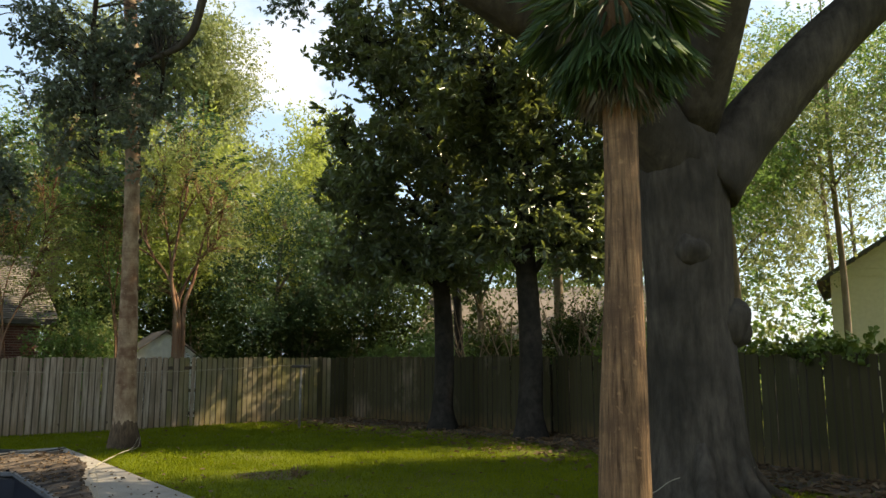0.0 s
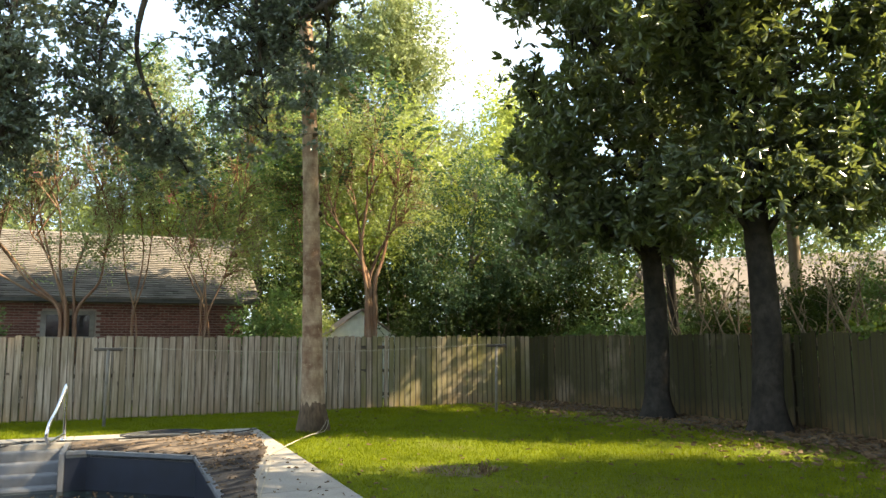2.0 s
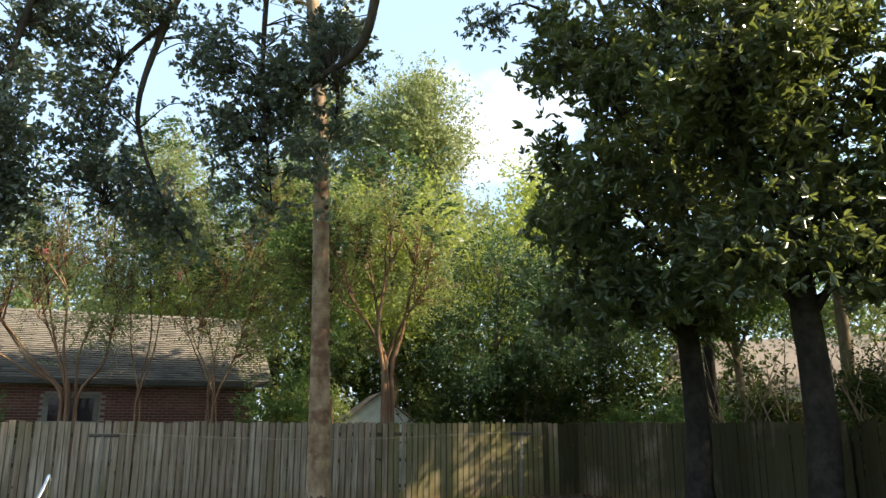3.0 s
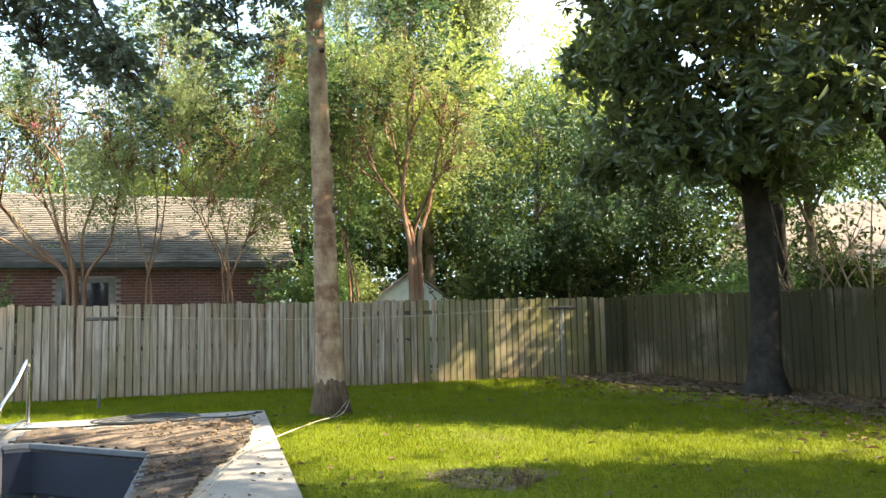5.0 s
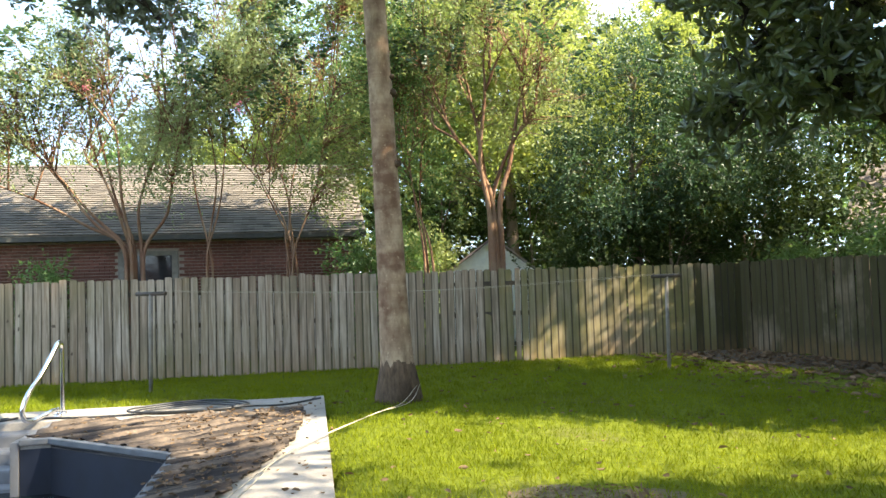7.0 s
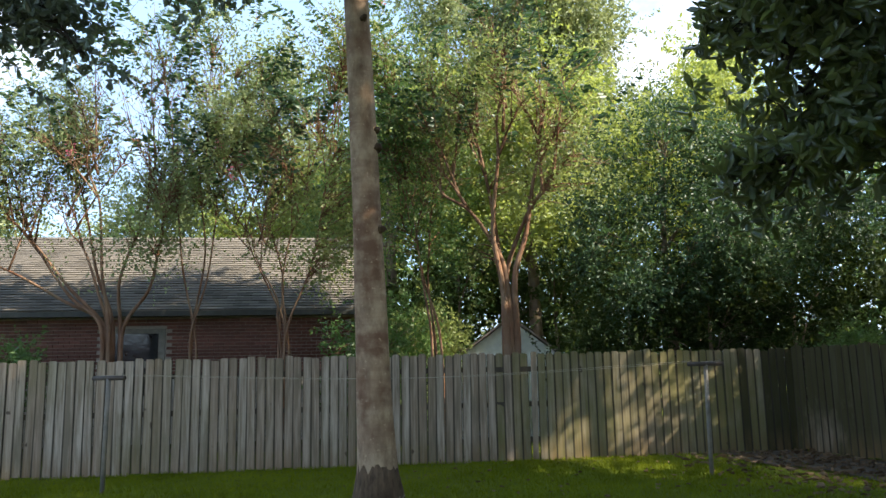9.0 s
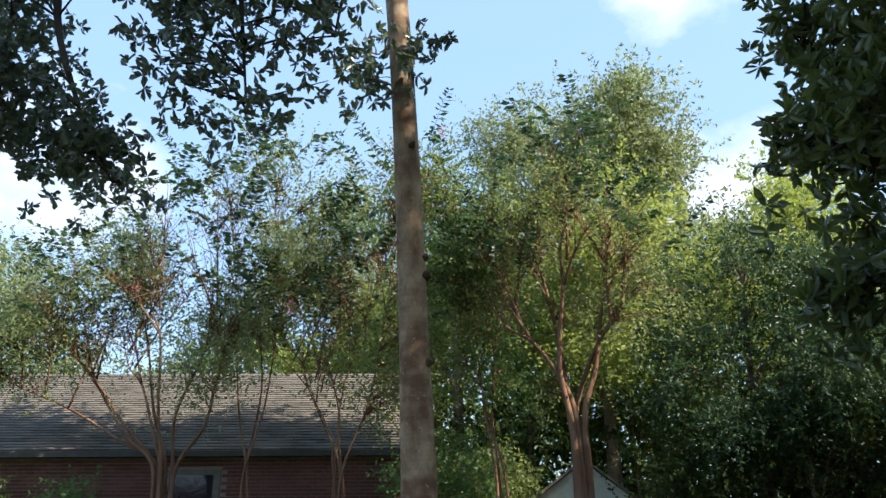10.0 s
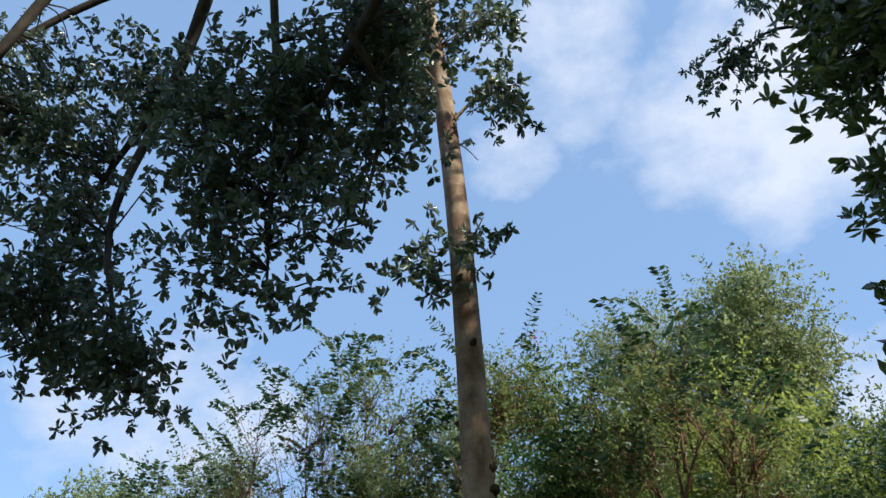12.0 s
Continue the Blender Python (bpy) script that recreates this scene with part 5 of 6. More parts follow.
for x, y, h, w, m, lab in ((7.9, 23.0, 3.3, 1.2, M_DARKLEAF, "dark bushy shrub behind the back fence"), (9.5, 23.1, 3.9, 1.5, M_DARKLEAF, "dark bushy shrub behind the back fence"),
                           (11.3, 23.5, 4.0, 1.5, M_DARKLEAF, "dark bushy shrub behind the fence corner"), (12.8, 22.4, 2.6, 1.3, M_MIDLEAF, "loose green shrub behind the fence corner"),
                           (2.9, 22.6, 2.7, 0.9, M_MIDLEAF, "green shrub between the brick house and the shed"), (3.6, 23.6, 3.2, 1.0, M_CRAPELEAF, "sunlit shrub between the house and the shed"),
                           (4.5, 27.6, 6.0, 1.5, M_MIDLEAF, "tall green shrub rising behind the house and shed"), (7.0, 27.8, 5.6, 1.4, M_DARKLEAF, "dark green shrub rising behind the shed"),
                           (-3.6, 21.4, 2.0, 0.5, M_MIDLEAF, "small green sapling behind the fence"), (-5.6, 21.4, 2.1, 0.7, M_MIDLEAF, "small green shrub behind the fence"),
                           (14.6, 17.6, 2.3, 0.9, M_CRAPELEAF, "thin sunlit shrub behind the side fence"), (12.9, 19.8, 2.3, 0.9, M_MIDLEAF, "leafy green shrub behind the side fence"), (16.4, 17.2, 3.8, 1.2, M_CRAPELEAF, "thin sunlit shrub before the neighbouring roof"), (15.6, 15.6, 3.0, 1.3, M_MIDLEAF, "green shrub behind the side fence"), (13.0, 18.0, 2.2, 0.7, M_DARKLEAF, "dark shrub pressed against the side fence"), (14.6, 16.6, 2.9, 1.1, M_DARKLEAF, "dark shrub pressed against the side fence")):
    stand("shrub", lab, (x, y, 0), h * 0.8, [(x, y, h * 0.62, w, w * 0.8, h * 0.42), (x + w * 0.5, y, h * 0.75, w * 0.6, w * 0.6, h * 0.33), (x - w * 0.6, y, h * 0.5, w * 0.6, w * 0.6, h * 0.36)],
          int(110 * w + 40), 34, 0.18, (0.10, 0.5), m, 0.05, gap=0.3, share=0.4)
# the tree at (17.5, 1.0) is unseen, added to cut skylight on the fence
for x, y, h, w, m in ((17.5, 22.0, 8.5, 2.4, M_FARLEAF), (21.5, 17.0, 9.5, 2.8, M_FARLEAF), (18.4, 14.2, 11.5, 2.2, M_CRAPELEAF), (24.0, 8.5, 11.0, 2.6, M_FARLEAF), (19.0, 5.5, 9.0, 2.4, M_CRAPELEAF),
                      (15.8, 13.4, 9.6, 1.7, M_MIDLEAF), (17.5, 1.0, 13.0, 3.6, M_MIDLEAF), (23.5, 18.5, 13.0, 3.2, M_FARLEAF), (33.0, 20.0, 14.0, 3.6, M_FARLEAF), (28.0, 24.0, 12.0, 3.4, M_FARLEAF), (25.0, 31.0, 12.0, 3.2, M_GOLDLEAF), (21.8, 13.4, 13.0, 3.0, M_MIDLEAF), (25.5, 16.2, 14.0, 3.4, M_FARLEAF), (23.6, 10.6, 12.5, 2.8, M_FARLEAF)):
    stand("woodland_tree", "loose-crowned tree among the houses beyond the side fence", (x, y, 0), h,
          [(x, y, h * 0.8, w, w, h * 0.2), (x - w * 0.6, y + 0.5, h * 0.6, w * 0.7, w * 0.7, h * 0.17), (x + w * 0.7, y - 0.5, h * 0.62, w * 0.7, w * 0.7, h * 0.17)], 300, 36, 0.32, (0.15, 0.45), m, 0.09, gap=0.45, share=0.5)
# added to shade the back fence's corner; little of it shows
stand("woodland_tree", "leafy green tree added behind the fence corner for shade", (14.4, 20.6, 0), 6.5,
      [(13.4, 20.6, 4.6, 1.5, 1.2, 1.3), (14.8, 20.4, 5.2, 1.6, 1.3, 1.2), (14.2, 21.4, 5.2, 1.5, 1.0, 1.1), (15.2, 19.6, 5.0, 1.4, 1.2, 1.0)], 460, 38, 0.24, (0.12, 0.5), M_MIDLEAF, 0.12, gap=0.2)
# hidden behind the magnolias; added to break up sunlight on the back fence
stand("woodland_tree", "tall hidden tree added beyond the side fence for shade", (15.4, 18.0, 0), 12,
      [(15.0, 18.2, 9.6, 1.9, 1.6, 1.7), (14.6, 17.0, 11.6, 1.8, 1.6, 1.6), (16.2, 18.6, 7.9, 1.6, 1.4, 1.2), (15.4, 15.6, 12.6, 1.8, 1.6, 1.5)], 420, 38, 0.30, (0.14, 0.5), M_MIDLEAF, 0.14, gap=0.42)
# out of view; its masses are added on the sun's way to the right lawn
stand("woodland_tree", "leafy tree added behind the side fence to shade the lawn", (14.8, 13.0, 0), 8,
      [(14.4, 13.1, 5.4, 1.3, 0.9, 1.3), (16.4, 12.6, 7.4, 1.4, 0.9, 1.3), (15.4, 14.2, 7.6, 1.3, 1.0, 1.2), (15.4, 11.7, 5.6, 0.9, 0.6, 0.9)], 380, 40, 0.26, (0.12, 0.5), M_MIDLEAF, 0.11, gap=0.25)
# the far woods that close the view, one mass
def build_woods():
    woods = thing("woods", (5, 40, 0), "dense mixed woods closing the view beyond the houses", "woods", kind="stuff")
    far = []
    for k in range(60):
        a = radians(-62 + 2.35 * k)
        d = 36 + 5 * math.sin(k * 2.7)
        x, y = 4.5 + d * math.sin(a), 4 + d * math.cos(a)
        low = 0.72 if x < 1 else 1.0
        for z, r in ((1.6, 2.4), (4.4 * low, 2.6 * low), ((7.0 + 1.3 * math.sin(k * 1.9)) * low, 2.2 * low)):
            far.append((x + 0.8 * math.sin(k * 5 + z), y, z, r, r, r * 0.85))
    c, o = clumps(far, 3000, 0.4, 0.15)
    b, w = clump_leaves(c, o, 24, 0.5, 0.2)
    k = len(b) // 2
    leaves("foliage", b[:k], w[:k], 0.30, 0.5, M_MIDLEAF, woods, simple=True)
    leaves("foliage", b[k:], w[k:], 0.30, 0.5, M_FARLEAF, woods, simple=True)
    near = [(10.2, 24.6, 2.4, 2.6, 0.9, 2.2), (7.7, 25.0, 2.0, 1.2, 0.8, 1.9), (12.6, 24.2, 2.4, 2.0, 0.9, 2.2), (7.5, 28.5, 2.0, 2.6, 1.2, 2.2), (11.0, 27.0, 1.8, 2.4, 1.2, 2.0), (14.0, 25.5, 2.0, 2.2, 1.4, 2.2), (3.4, 28.0, 2.0, 1.4, 1.2, 2.4), (16.5, 24.0, 2.2, 2.2, 1.4, 2.2), (13.0, 28.0, 5.0, 2.6, 1.6, 2.4), (16.0, 27.0, 5.5, 2.4, 1.8, 2.6), (3.5, 26.2, 2.2, 1.2, 0.8, 2.0), (4.6, 29.5, 3.4, 2.2, 1.2, 2.8), (0.5, 33.5, 3.5, 3.0, 1.4, 3.0), (8.6, 30.0, 4.5, 2.6, 1.4, 2.6)]
    c, o = clumps(near, 1900, 0.2, 0.1)
    b, w = clump_leaves(c, o, 24, 0.3, 0.2)
    leaves("understory", b, w, 0.18, 0.5, M_DARKLEAF, woods, simple=True)


build_woods()

# bare pale saplings by the side fence
for x, y in ((12.6, 17.9), (13.2, 17.0), (14.2, 15.6), (14.6, 14.8), (15.0, 13.6)):
    sap = thing("sapling", (x, y, 0), "bare pale many-stemmed sapling behind the side fence", "sapling")
    pieces = []
    for k in range(7):
        a = k * 0.9 + x
        e = np.array([x + 1.1 * math.cos(a), y + 0.8 * math.sin(a), 3.0 + 0.5 * math.sin(k * 2.2)])
        f = np.array([x, y, 0.1])
        m1, m2 = f * 0.65 + e * 0.35 + (0.1 * math.sin(a), 0, 0.2), f * 0.3 + e * 0.7 + (0, 0.1, 0.15)
        pieces.append(tube_data(smooth_path([f, m1, m2, e], 4), [0.035, 0.024, 0.015, 0.006], 6))
        for s in range(3):
            g = m2 * (1 - s * 0.25) + m1 * s * 0.25
            pieces.append(tube_data(smooth_path([g, g + np.array([0.25 * math.cos(a + s), 0.2 * math.sin(a + s), 0.35]), g + np.array([0.5 * math.cos(a + s * 2), 0.3, 0.6])], 3), [0.012, 0.007, 0.003], 5))
    for piece in pieces:
        tubes("stem", [piece], M_TWIG, sap)


# ---- ivy on the side fence ----
def build_ivy():
    pts = smooth_path([(x, y, 1.68) for x, y in RIGHT_FENCE], 12)
    ivy = thing("ivy", (12.5, 8, 1.7), "green ivy spilling along the top of the side fence", "ivy", kind="stuff")
    c = []
    for a, b in zip(pts[14:-1], pts[15:]):
        n = 34
        f = RNG.random(n)[:, None]
        c.append(a * f + b * (1 - f) + RNG.normal(size=(n, 3)) * (0.14, 0.10, 0.07) + (0.17, 0, 0.06))
    c = np.vstack(c)
    b, w = clump_leaves(c, np.tile([0, 0, 1.0], (len(c), 1)), 9, 0.08, 0.1)
    leaves("ivy_leaves", b, w, 0.085, 0.8, M_IVY, ivy)
    tubes("vine", [tube_data(pts[14:] + np.array([0.12, 0, 0.04]), [0.012], 5)], M_TWIG, ivy)


build_ivy()

# ---- neighbouring buildings ----
def gable_roof(x0, x1, y0, z0, y1, z1, material, parent, thick=0.08):
    """The near slope of a roof from eave (y0, z0) to ridge (y1, z1), and the far one mirrored."""
    for sign in (1, -1):
        ya, yb = (y0, y1) if sign == 1 else (2 * y1 - y0, y1)
        v = [(x0, ya, z0), (x1, ya, z0), (x1, yb, z1), (x0, yb, z1)]
        v = v + [(a, b, c - thick) for a, b, c in v]
        f = [(0, 1, 2, 3), (7, 6, 5, 4), (0, 4, 5, 1), (1, 5, 6, 2), (2, 6, 7, 3), (3, 7, 4, 0)]
        org = parent.location
        mesh_object("roof_slope", [(a - org.x, b - org.y, c - org.z) for a, b, c in v], f, material, parent)


def box_part(name, parent, x0, x1, y0, y1, z0, z1, material, label="", bevel=0.0):
    m = Matrix.Translation(Vector(((x0 + x1) / 2, (y0 + y1) / 2, z0)) - parent.location)
    return part(name, box_bm(abs(x1 - x0), abs(y1 - y0), z1 - z0, m, bevel), material, parent, label)


def build_brick_house():
    h = thing("brick_house", (-4, 26, 0), "low red-brick house with a weathered grey shingle roof", "house")
    x0, x1, y0, yr, z0, zr = -16.0, 2.05, 24.1, 28.0, 2.55, 4.80
    box_part("wall", h, x0, x1, y0, 31.9, 0, 2.5, M_MORTAR)
    gx0, gx1 = x0 - 0.1, 2.42
    gable_roof(gx0, gx1, 23.62, 2.60, yr, zr, M_SHINGLE, h)
    box_part("fascia", h, gx0, gx1, 23.58, 23.62, 2.49, 2.585, M_FASCIA)
    box_part("soffit", h, gx0, gx1, 23.62, y0, 2.50, 2.52, M_FASCIA)
    org = h.location
    mesh_object("gable_wall", [(x1 - 0.02 - org.x, 24.1 - org.y, 2.5), (x1 - 0.02 - org.x, 31.9 - org.y, 2.5), (x1 - 0.02 - org.x, yr - org.y, 4.6),
                               (x1 - 0.2 - org.x, 24.1 - org.y, 2.5), (x1 - 0.2 - org.x, 31.9 - org.y, 2.5), (x1 - 0.2 - org.x, yr - org.y, 4.6)],
                [(0, 1, 2), (5, 4, 3), (0, 3, 4, 1), (1, 4, 5, 2), (2, 5, 3, 0)], M_FASCIA, h)
    win = box_part("window", h, -2.90, -1.66, y0 - 0.030, y0 + 0.01, 0.9, 2.27, M_GALV, "dark sash window in a pale frame")
    for z in (0.95, 1.63):
        m = Matrix.Translation(Vector((-2.28, y0 - 0.036, z)) - org)
        part("pane", box_bm(0.98, 0.02, 0.54, m), M_GLASS, win)
    for o in win.children:
        o.matrix_parent_inverse = Matrix.Identity(4)
    # bricks
    bm = box_bm(0.195, 0.03, 0.058)
    brick = bpy.data.meshes.new("brick")
    bm.to_mesh(brick)
    bm.free()
    brick.materials.append(M_BRICK)
    n = 0
    rest = []
    for row in range(16):
        z = 2.40 - row * 0.069
        for col in range(47):
            x = x1 - 0.1 - col * 0.205 - (0.1025 if row % 2 else 0)
            if -2.97 < x < -1.6 and z < 2.27:
                continue
            if n < 300 and row < 11 and x > -6.2:
                o = new("brick", brick)
                o.parent = h
                o.location = Vector((x, y0 - 0.008 + 0.003 * math.sin(n * 7.7), z)) - org
                n += 1
            else:
                rest.append((x - org.x, y0 - 0.008 - org.y, z - org.z))
    v, f = [], []
    for x, y, z in rest:
        k = len(v)
        v += [(x + a, y + b, z + c) for c in (0, 0.058) for a, b in ((-0.0975, -0.015), (0.0975, -0.015), (0.0975, 0.015), (-0.0975, 0.015))]
        f += [(k, k + 1, k + 5, k + 4), (k + 1, k + 2, k + 6, k + 5), (k + 4, k + 5, k + 6, k + 7), (k + 3, k, k + 4, k + 7)]
    tagged(mesh_object("brickwork", v, f, M_BRICK, h), kind="stuff")
    # shingles in courses, each tab a little proud
    slope = Vector((0, yr - 23.62, zr - 2.60))
    length = slope.length
    slope.normalize()
    up = Vector((0, -slope.z, slope.y))
    tab = bpy.data.meshes.new("shingle")
    bm = bmesh.new()
    a = [bm.verts.new(p) for p in ((-0.155, 0, 0.026), (0.155, 0, 0.026), (0.155, 0.17, 0.004), (-0.155, 0.17, 0.004), (-0.155, 0, 0), (0.155, 0, 0))]
    bm.faces.new((a[0], a[1], a[2], a[3]))
    bm.faces.new((a[4], a[5], a[1], a[0]))
    bm.to_mesh(tab)
    bm.free()
    tab.materials.append(M_SHINGLE)
    v, f, n = [], [], 0
    turn = Matrix(((1, 0, 0), (0, slope.y, up.y), (0, slope.z, up.z))).to_4x4()
    rr = random.Random(4)
    for row in range(int(length / 0.145)):
        for col in range(32):
            x = gx1 - 0.17 - col * 0.32 - (0.16 if row % 2 else 0)
            p = Vector((x, 23.62, 2.60)) + slope * (row * 0.145) + up * rr.uniform(0.004, 0.010)
            if n < 300 and row < 12 and col < 25:
                o = new("shingle", tab)
                o.parent = h
                o.matrix_basis = Matrix.Translation(p - org) @ turn
                n += 1
            else:
                k = len(v)
                v += [tuple(p - org + turn.to_3x3() @ q.co) for q in tab.vertices]
                f += [(k, k + 1, k + 2, k + 3), (k + 4, k + 5, k + 1, k)]
    tagged(mesh_object("shingles", v, f, M_SHINGLE, h), kind="stuff")
    return h


def build_shed():
    s = thing("garden_shed", (5.55, 25.5, 0), "small white gabled shed with a brown roof", "shed")
    x0, x1, xm, y0, y1, ze, za = 4.55, 6.62, 5.62, 24.05, 27.0, 1.72, 2.48
    org = s.location
    v = [(x0, y0, 0), (x1, y0, 0), (x1, y0, ze), (xm, y0, za), (x0, y0, ze)]
    v = [(a - org.x, b - org.y, c) for a, b, c in v] + [(a - org.x, y1 - org.y, c) for a, b, c in v]
    mesh_object("wall", v, [(0, 1, 2, 3, 4), (9, 8, 7, 6, 5), (0, 5, 6, 1), (1, 6, 7, 2), (4, 9, 5, 0)], M_PAINT, s, "white painted panel wall")
    for sx, xe in ((-1, x0 - 0.18), (1, x1 + 0.18)):
        ez = ze - 0.12
        pts = [(xm, za + 0.07), (xe, ez + 0.05), (xe, ez), (xm, za + 0.02)]
        vv = [(a - org.x, y0 - 0.2 - org.y, c) for a, c in pts] + [(a - org.x, y1 + 0.1 - org.y, c) for a, c in pts]
        mesh_object("roof_slope", vv, [(0, 1, 2, 3), (7, 6, 5, 4), (0, 4, 5, 1), (1, 5, 6, 2), (2, 6, 7, 3), (3, 7, 4, 0)], M_TANROOF, s)
        pts = [(xm, za - 0.01), (xe, ez - 0.03), (xe, ez - 0.11), (xm, za - 0.09)]
        vv = [(a - org.x, y0 - 0.05 - org.y, c) for a, c in pts] + [(a - org.x, y0 - 0.02 - org.y, c) for a, c in pts]
        mesh_object("trim_board", vv, [(0, 1, 2, 3), (7, 6, 5, 4), (0, 4, 5, 1), (1, 5, 6, 2), (2, 6, 7, 3), (3, 7, 4, 0)], M_PAINT, s)
    for k in range(5):
        x = x0 + 0.25 + k * 0.4
        box_part("batten", s, x, x + 0.03, y0 - 0.012, y0 + 0.002, 0, min(za - 0.75 * abs(x - xm) - 0.1, 2.4), M_PAINT)


def build_right_houses():
    h = thing("neighbour_house", (19.2, 22.6, 0), "red-brick house with white windows and a pale roof", "house")
    org = h.location
    m = Matrix.Rotation(radians(-40), 4, "Z")

    def boxy(name, u0, u1, v0, v1, z0, z1, mat, label=""):
        return part(name, box_bm(u1 - u0, v1 - v0, z1 - z0, m @ Matrix.Translation(((u0 + u1) / 2, (v0 + v1) / 2, z0))), mat, h, label)

    boxy("wall", -5, 5, 0, 6, 0, 2.6, M_FAR_BRICK)
    for u in (-3.6, -1.0, 1.9):
        w = boxy("window", u, u + 1.5, -0.06, 0.02, 0.9, 2.2, M_PAINT, "white framed window")
        for k in (0, 1):
            bm = box_bm(0.6, 0.02, 1.05, m @ Matrix.Translation((u + 0.42 + 0.68 * k, -0.075, 1.02)))
            part("pane", bm, M_GLASS, w)
    for sgn in (1, -1):
        pts = [(-5.5, -0.5 if sgn == 1 else 6.5, 2.55), (5.5, -0.5 if sgn == 1 else 6.5, 2.55), (5.5, 3.0, 4.6), (-5.5, 3.0, 4.6)]
        v = [m @ Vector(p) for p in pts] + [m @ Vector((a, b, c - 0.12)) for a, b, c in pts]
        mesh_object("roof_slope", v, [(0, 1, 2, 3), (7, 6, 5, 4), (0, 4, 5, 1), (1, 5, 6, 2), (2, 6, 7, 3), (3, 7, 4, 0)], M_TANROOF, h)
    for u in (-5, 4.9):
        v = [m @ Vector(p) for p in ((u, 0, 2.6), (u, 6, 2.6), (u, 3, 4.45), (u + 0.1, 0, 2.6), (u + 0.1, 6, 2.6), (u + 0.1, 3, 4.45))]
        mesh_object("gable_wall", v, [(0, 1, 2), (5, 4, 3), (0, 3, 4, 1), (1, 4, 5, 2), (2, 5, 3, 0)], M_FAR_BRICK, h)
    boxy("eave_board", -5.5, 5.5, -0.56, -0.5, 2.36, 2.56, M_PAINT)

    y = thing("siding_house", (25.6, 14.7, 0), "cream house with lap siding and a dark gable roof", "house")
    m2 = Matrix.Rotation(radians(-57), 4, "Z")
    w0 = -1.35
    bm = box_bm(7.0, 8.0, 4.3, m2 @ Matrix.Translation((w0 + 3.5, 4.0, 0)))
    part("wall", bm, M_SIDING, y)
    v = [m2 @ Vector(p) for p in ((w0, 0, 4.3), (w0 + 7, 0, 4.3), (w0 + 3.5, 0, 6.55), (w0, 8, 4.3), (w0 + 7, 8, 4.3), (w0 + 3.5, 8, 6.55))]
    mesh_object("gable_wall", v, [(0, 1, 2), (5, 4, 3), (0, 3, 4, 1), (1, 4, 5, 2), (2, 5, 3, 0)], M_SIDING, y)
    for k in range(9):
        z = 4.3 + 0.24 * k
        hw = 3.5 * (1 - (z - 4.3) / 2.25)
        part("siding_board", box_bm(2 * hw, 0.03, 0.2, m2 @ Matrix.Translation((w0 + 3.5, -0.02, z))), M_SIDING, y)
    for s in (-1, 1):
        p0, p1 = (w0 + 3.5, 6.7), (w0 + 3.5 + s * 3.9, 4.19)
        pts = [(p0[0], -0.35, p0[1]), (p1[0], -0.35, p1[1]), (p1[0], 8.3, p1[1]), (p0[0], 8.3, p0[1])]
        v = [m2 @ Vector(p) for p in pts] + [m2 @ Vector((a, b, c - 0.13)) for a, b, c in pts]
        mesh_object("roof_slope", v, [(0, 1, 2, 3), (7, 6, 5, 4), (0, 4, 5, 1), (1, 5, 6, 2), (2, 6, 7, 3), (3, 7, 4, 0)], M_FASCIA, y)


house = build_brick_house()
house.location, house.rotation_euler = (-3.98, 24.56, 0.12), (0, 0, FENCE_TURN)
build_shed()
build_right_houses()


# ---- clothes line ----
def build_clothesline():
    feet = ((-0.12, 18.2), (8.10, 19.05))
    tops = []
    for k, (x, y) in enumerate(feet):
        top = 1.47 if k == 0 else 1.50
        post = thing("clothes_post", (x, y, 0), "rusty grey T-shaped metal clothes-line post in the lawn", "clothes post", "clothes posts")
        tubes("pole", [tube_data([(x, y, -0.1), (x + 0.01, y, 0.8), (x + 0.02, y, top)], [0.031], 10)], M_GALV, post)
        a = np.array([0.27, 0.10 if k else -0.12, 0.0])
        c = np.array([x + 0.02, y, top])
        tubes("crossbar", [tube_data([c - a, c + a], [0.032], 10)], M_RUST, post)
        for s in (-0.85, 0.85):
            tubes("hook", [tube_data([c + a * s + (0, 0, 0.02), c + a * s + (0, 0, 0.06)], [0.007], 6)], M_GALV, post)
        tops.append((c - a * 0.85, c + a * 0.85))
    for i in (0, 1):
        p0, p1 = tops[0][i], tops[1][i]
        mid = (p0 + p1) / 2 - np.array([0, 0, 0.10])
        ob = tubes("clothes_line", [tube_data(smooth_path([p0 + (0, 0, 0.04), mid, p1 + (0, 0, 0.04)], 10), [0.0028], 5)], M_ROPE, None)
        tagged(ob, "slack pale clothes line strung between two metal posts", "clothes line")


build_clothesline()


# ---- lawn and litter ----
def lawn_spot(n, x0, x1, y0, y1):
    x, y = RNG.uniform(x0, x1, n), RNG.uniform(y0, y1, n)
    d = np.stack([x - CORNER.x, y - CORNER.y], 1)
    p, q = d @ np.array(ALONG.xy), d @ np.array(TOWARDS.xy)
    keep = ~((p > -9.2) & (p < 0.02) & (q > -0.02) & (q < 17.2))
    keep &= y < fence_y(x) - 0.03
    fx = np.interp(y, [p[1] for p in RIGHT_FENCE[::-1]], [p[0] for p in RIGHT_FENCE[::-1]])
    keep &= x < fx - 0.05
    return x[keep], y[keep], fx[keep]


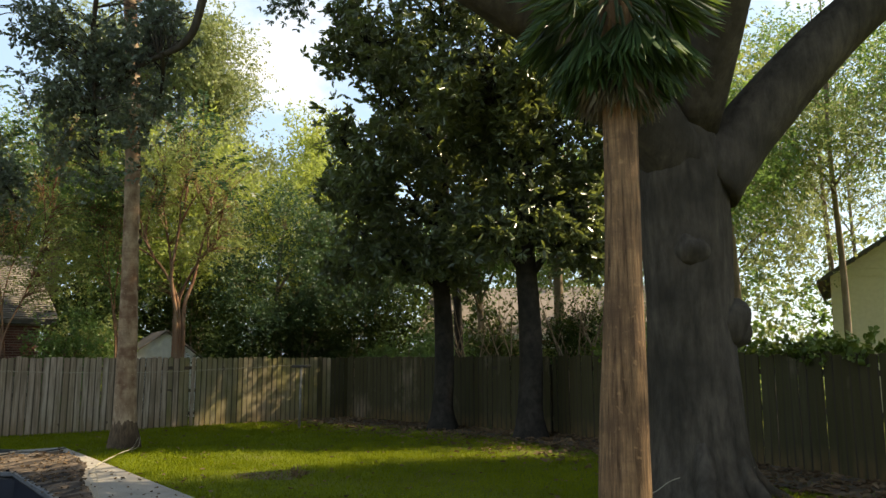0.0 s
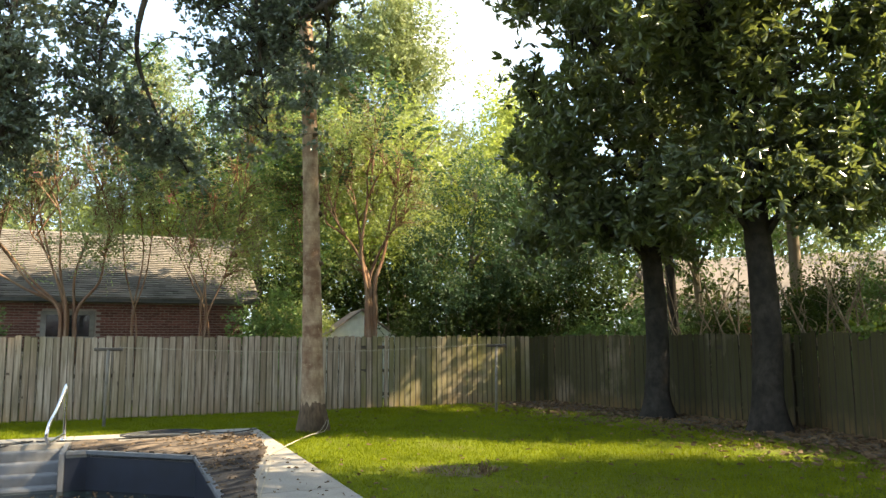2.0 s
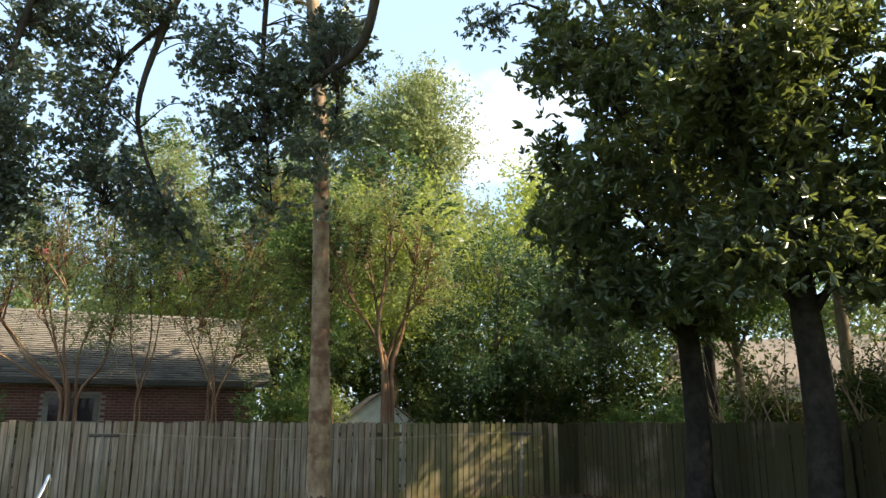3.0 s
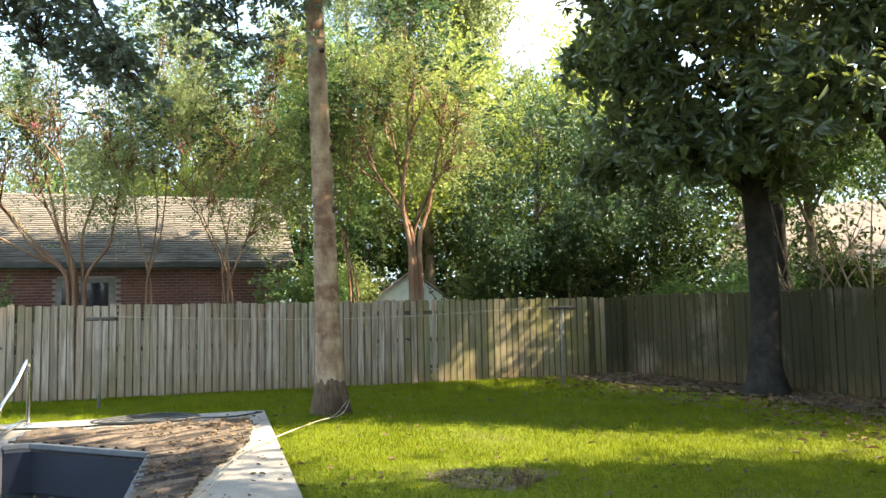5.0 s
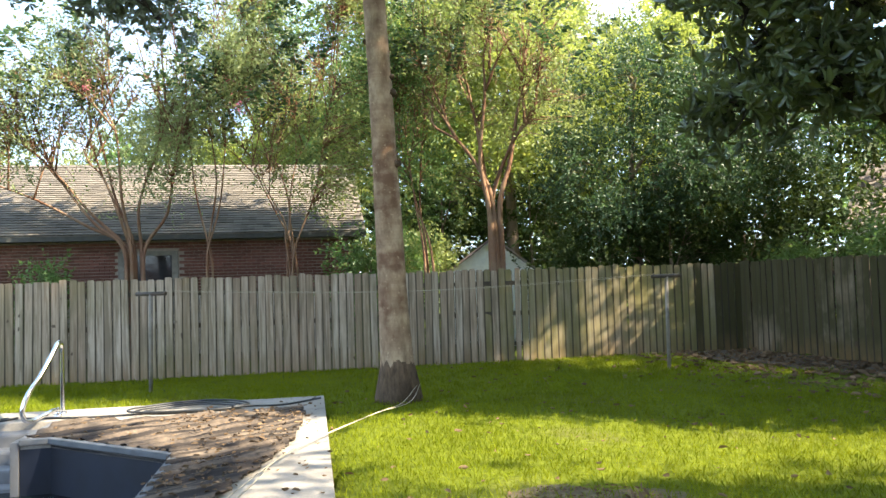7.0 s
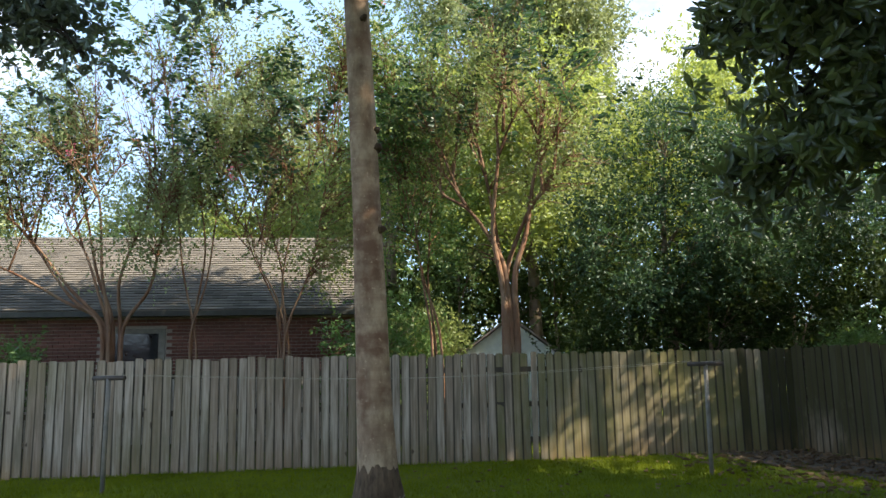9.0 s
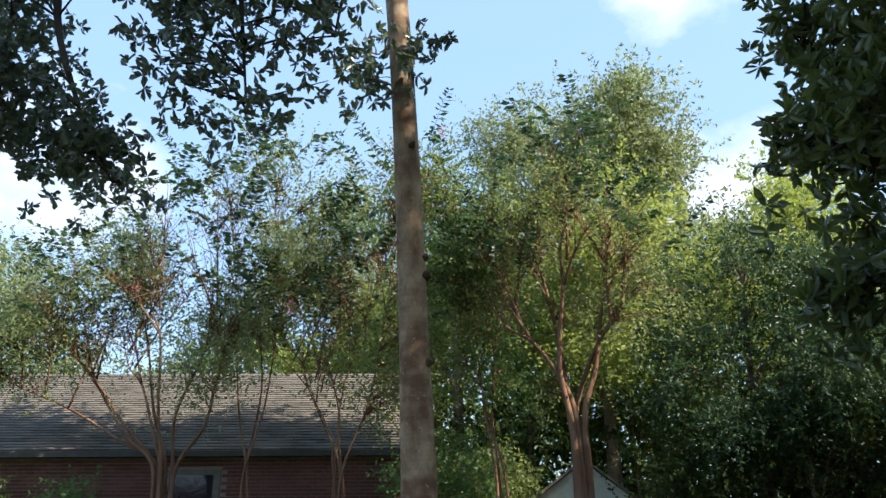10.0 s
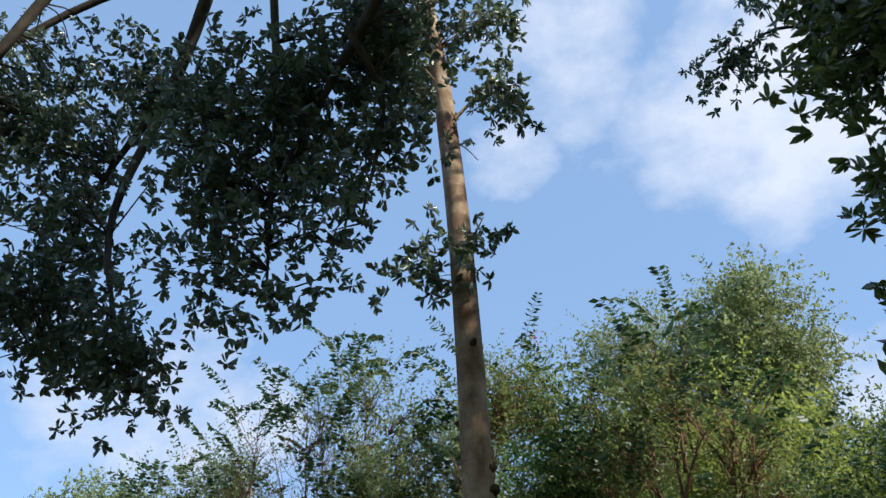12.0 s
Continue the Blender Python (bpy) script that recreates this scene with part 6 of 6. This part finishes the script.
def build_grass():
    x, y, fx = lawn_spot(500000, -6, 13, 5.5, 21.6)
    edge = np.array([noise.noise(Vector((a * 0.8, b * 0.8, 4))) for a, b in zip(x, y)])
    thin = np.clip((fx - x - 1.3 + edge * 1.6) / 1.7, 0.05, 1.0)
    worn = np.hypot((x - 5.3) / 0.65, (y - 11.7) / 0.5)
    thin = np.minimum(thin, np.clip((worn - 0.5 + edge * 0.6) * 1.1, 0.5, 1))
    keep = RNG.random(len(x)) < thin * (0.75 + 0.5 * edge)
    x, y = x[keep], y[keep]
    z = np.array([ground_height(a, b) for a, b in zip(x, y)])
    n = len(x)
    way = RNG.normal(size=(n, 3)) * 0.55
    way[:, 2] = 1.0
    ob = leaves("grass", np.stack([x, y, z], 1), way, 0.055, 0.12, M_GRASS, None, 0.3, simple=True, spread=0.5)
    tagged(ob, "short bright green lawn grass", "grass", kind="stuff")


def litter(name, pts, label, size=0.09, mat=M_LITTER):
    n = len(pts)
    way = RNG.normal(size=(n, 3))
    way[:, 2] = RNG.normal(size=n) * 0.10
    ob = leaves(name, np.array(pts), way, size, 0.42, mat, None, 0.35, spread=0.5)
    tagged(ob, label, "leaf litter", kind="stuff")


def build_litter():
    x, y, fx = lawn_spot(900, 3, 13, 5, 21.4)
    litter("fallen_leaves", [(a, b, ground_height(a, b) + 0.05) for a, b in zip(x, y)], "scattered brown fallen leaves lying on the lawn", 0.06)
    x, y, fx = lawn_spot(28000, 8, 13.2, 5.8, 21.4)
    k = RNG.random(len(x)) < np.clip(1.0 - (fx - x) / 3.8, 0, 1) ** 1.5 * 0.5
    litter("fallen_leaves", [(a, b, ground_height(a, b) + 0.04) for a, b in zip(x[k], y[k])], "thick brown leaf litter under the magnolias", 0.095)
    pts = []
    while len(pts) < 420:
        p, q = RNG.uniform(-3.2, -0.2), RNG.uniform(0.9, 8.2)
        if inside(p, q, COVER) and noise.noise(Vector((p * 1.7, q * 1.7, 2))) > RNG.uniform(-0.5, 0.5):
            pts.append(tuple(deck(p, q, cover_height(p, q) + 0.012)))
    for _ in range(520):
        k = RNG.integers(4)
        p, q = np.array(((-0.75, 2.9), (-0.6, 1.6), (-1.3, 1.5), (-0.95, 4.2))[k]) + RNG.normal(size=2) * (0.22, 0.30)
        if inside(p, q, COVER):
            pts.append(tuple(deck(p, q, cover_height(p, q) + 0.012 + abs(RNG.normal()) * 0.015)))
    litter("fallen_leaves", pts, "dead brown leaves piled on the rumpled pool cover", 0.05)
    pts = [tuple(deck(RNG.uniform(-1.1, 0), abs(RNG.normal()) * 5 % 16, DECK_Z + 0.01)) for _ in range(170)]
    litter("fallen_leaves", pts, "few brown leaves scattered on the concrete walk", 0.05)
    pts = []
    while len(pts) < 420:
        p, q = RNG.uniform(-6.0, -1.5), 2.2 + abs(RNG.normal()) * 2.6
        if q < 12.2 and q > 2.3 + max(0, (p + 2.7)) * 0.8:
            pts.append(tuple(deck(p, q, WATER_Z + 0.006)))
    litter("floating_leaves", pts, "pale dead leaves floating on the dark pool water", 0.042)
    a, r = RNG.uniform(0, 6.28, 420), np.sqrt(RNG.uniform(0, 1, 420))
    litter("dry_straw", [(5.3 + 0.55 * rr * math.cos(aa), 11.7 + 0.42 * rr * math.sin(aa), ground_height(5.3, 11.7) + 0.02) for aa, rr in zip(a, r)], "dry straw and leaf scraps on the worn lawn patch", 0.028)
    weed = thing("weed", (5.55, 11.35, 0.0), "small reddish weed growing in the worn lawn patch", "plant")
    n = 46
    way = RNG.normal(size=(n, 3))
    way[:, 2] = abs(way[:, 2]) + 0.7
    leaves("weed_leaves", np.tile([5.55, 11.35, 0.02], (n, 1)) + RNG.normal(size=(n, 3)) * (0.05, 0.05, 0.03), way, 0.075, 0.3, M_LITTER, weed)


build_grass()
build_litter()

# planks past 138 take the darker copy, which holds the corner's shade
fence("fence_back", (-10.0, fence_y(-10.0)), RIGHT_FENCE[0], "weathered grey dog-eared plank fence along the back", gaps=(), seed=3, mossy_shaded_from=138, narrow=(112,))
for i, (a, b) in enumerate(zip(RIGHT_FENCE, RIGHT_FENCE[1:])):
    fence("fence_side", a, b, "dark mossy plank fence along the side, in shade", gaps=(0,) if i == 1 else (), seed=11 + i, lift=0.02, planks=MOSSY_SHADED_PLANKS, mat=M_FENCE_MOSSY_SHADED)
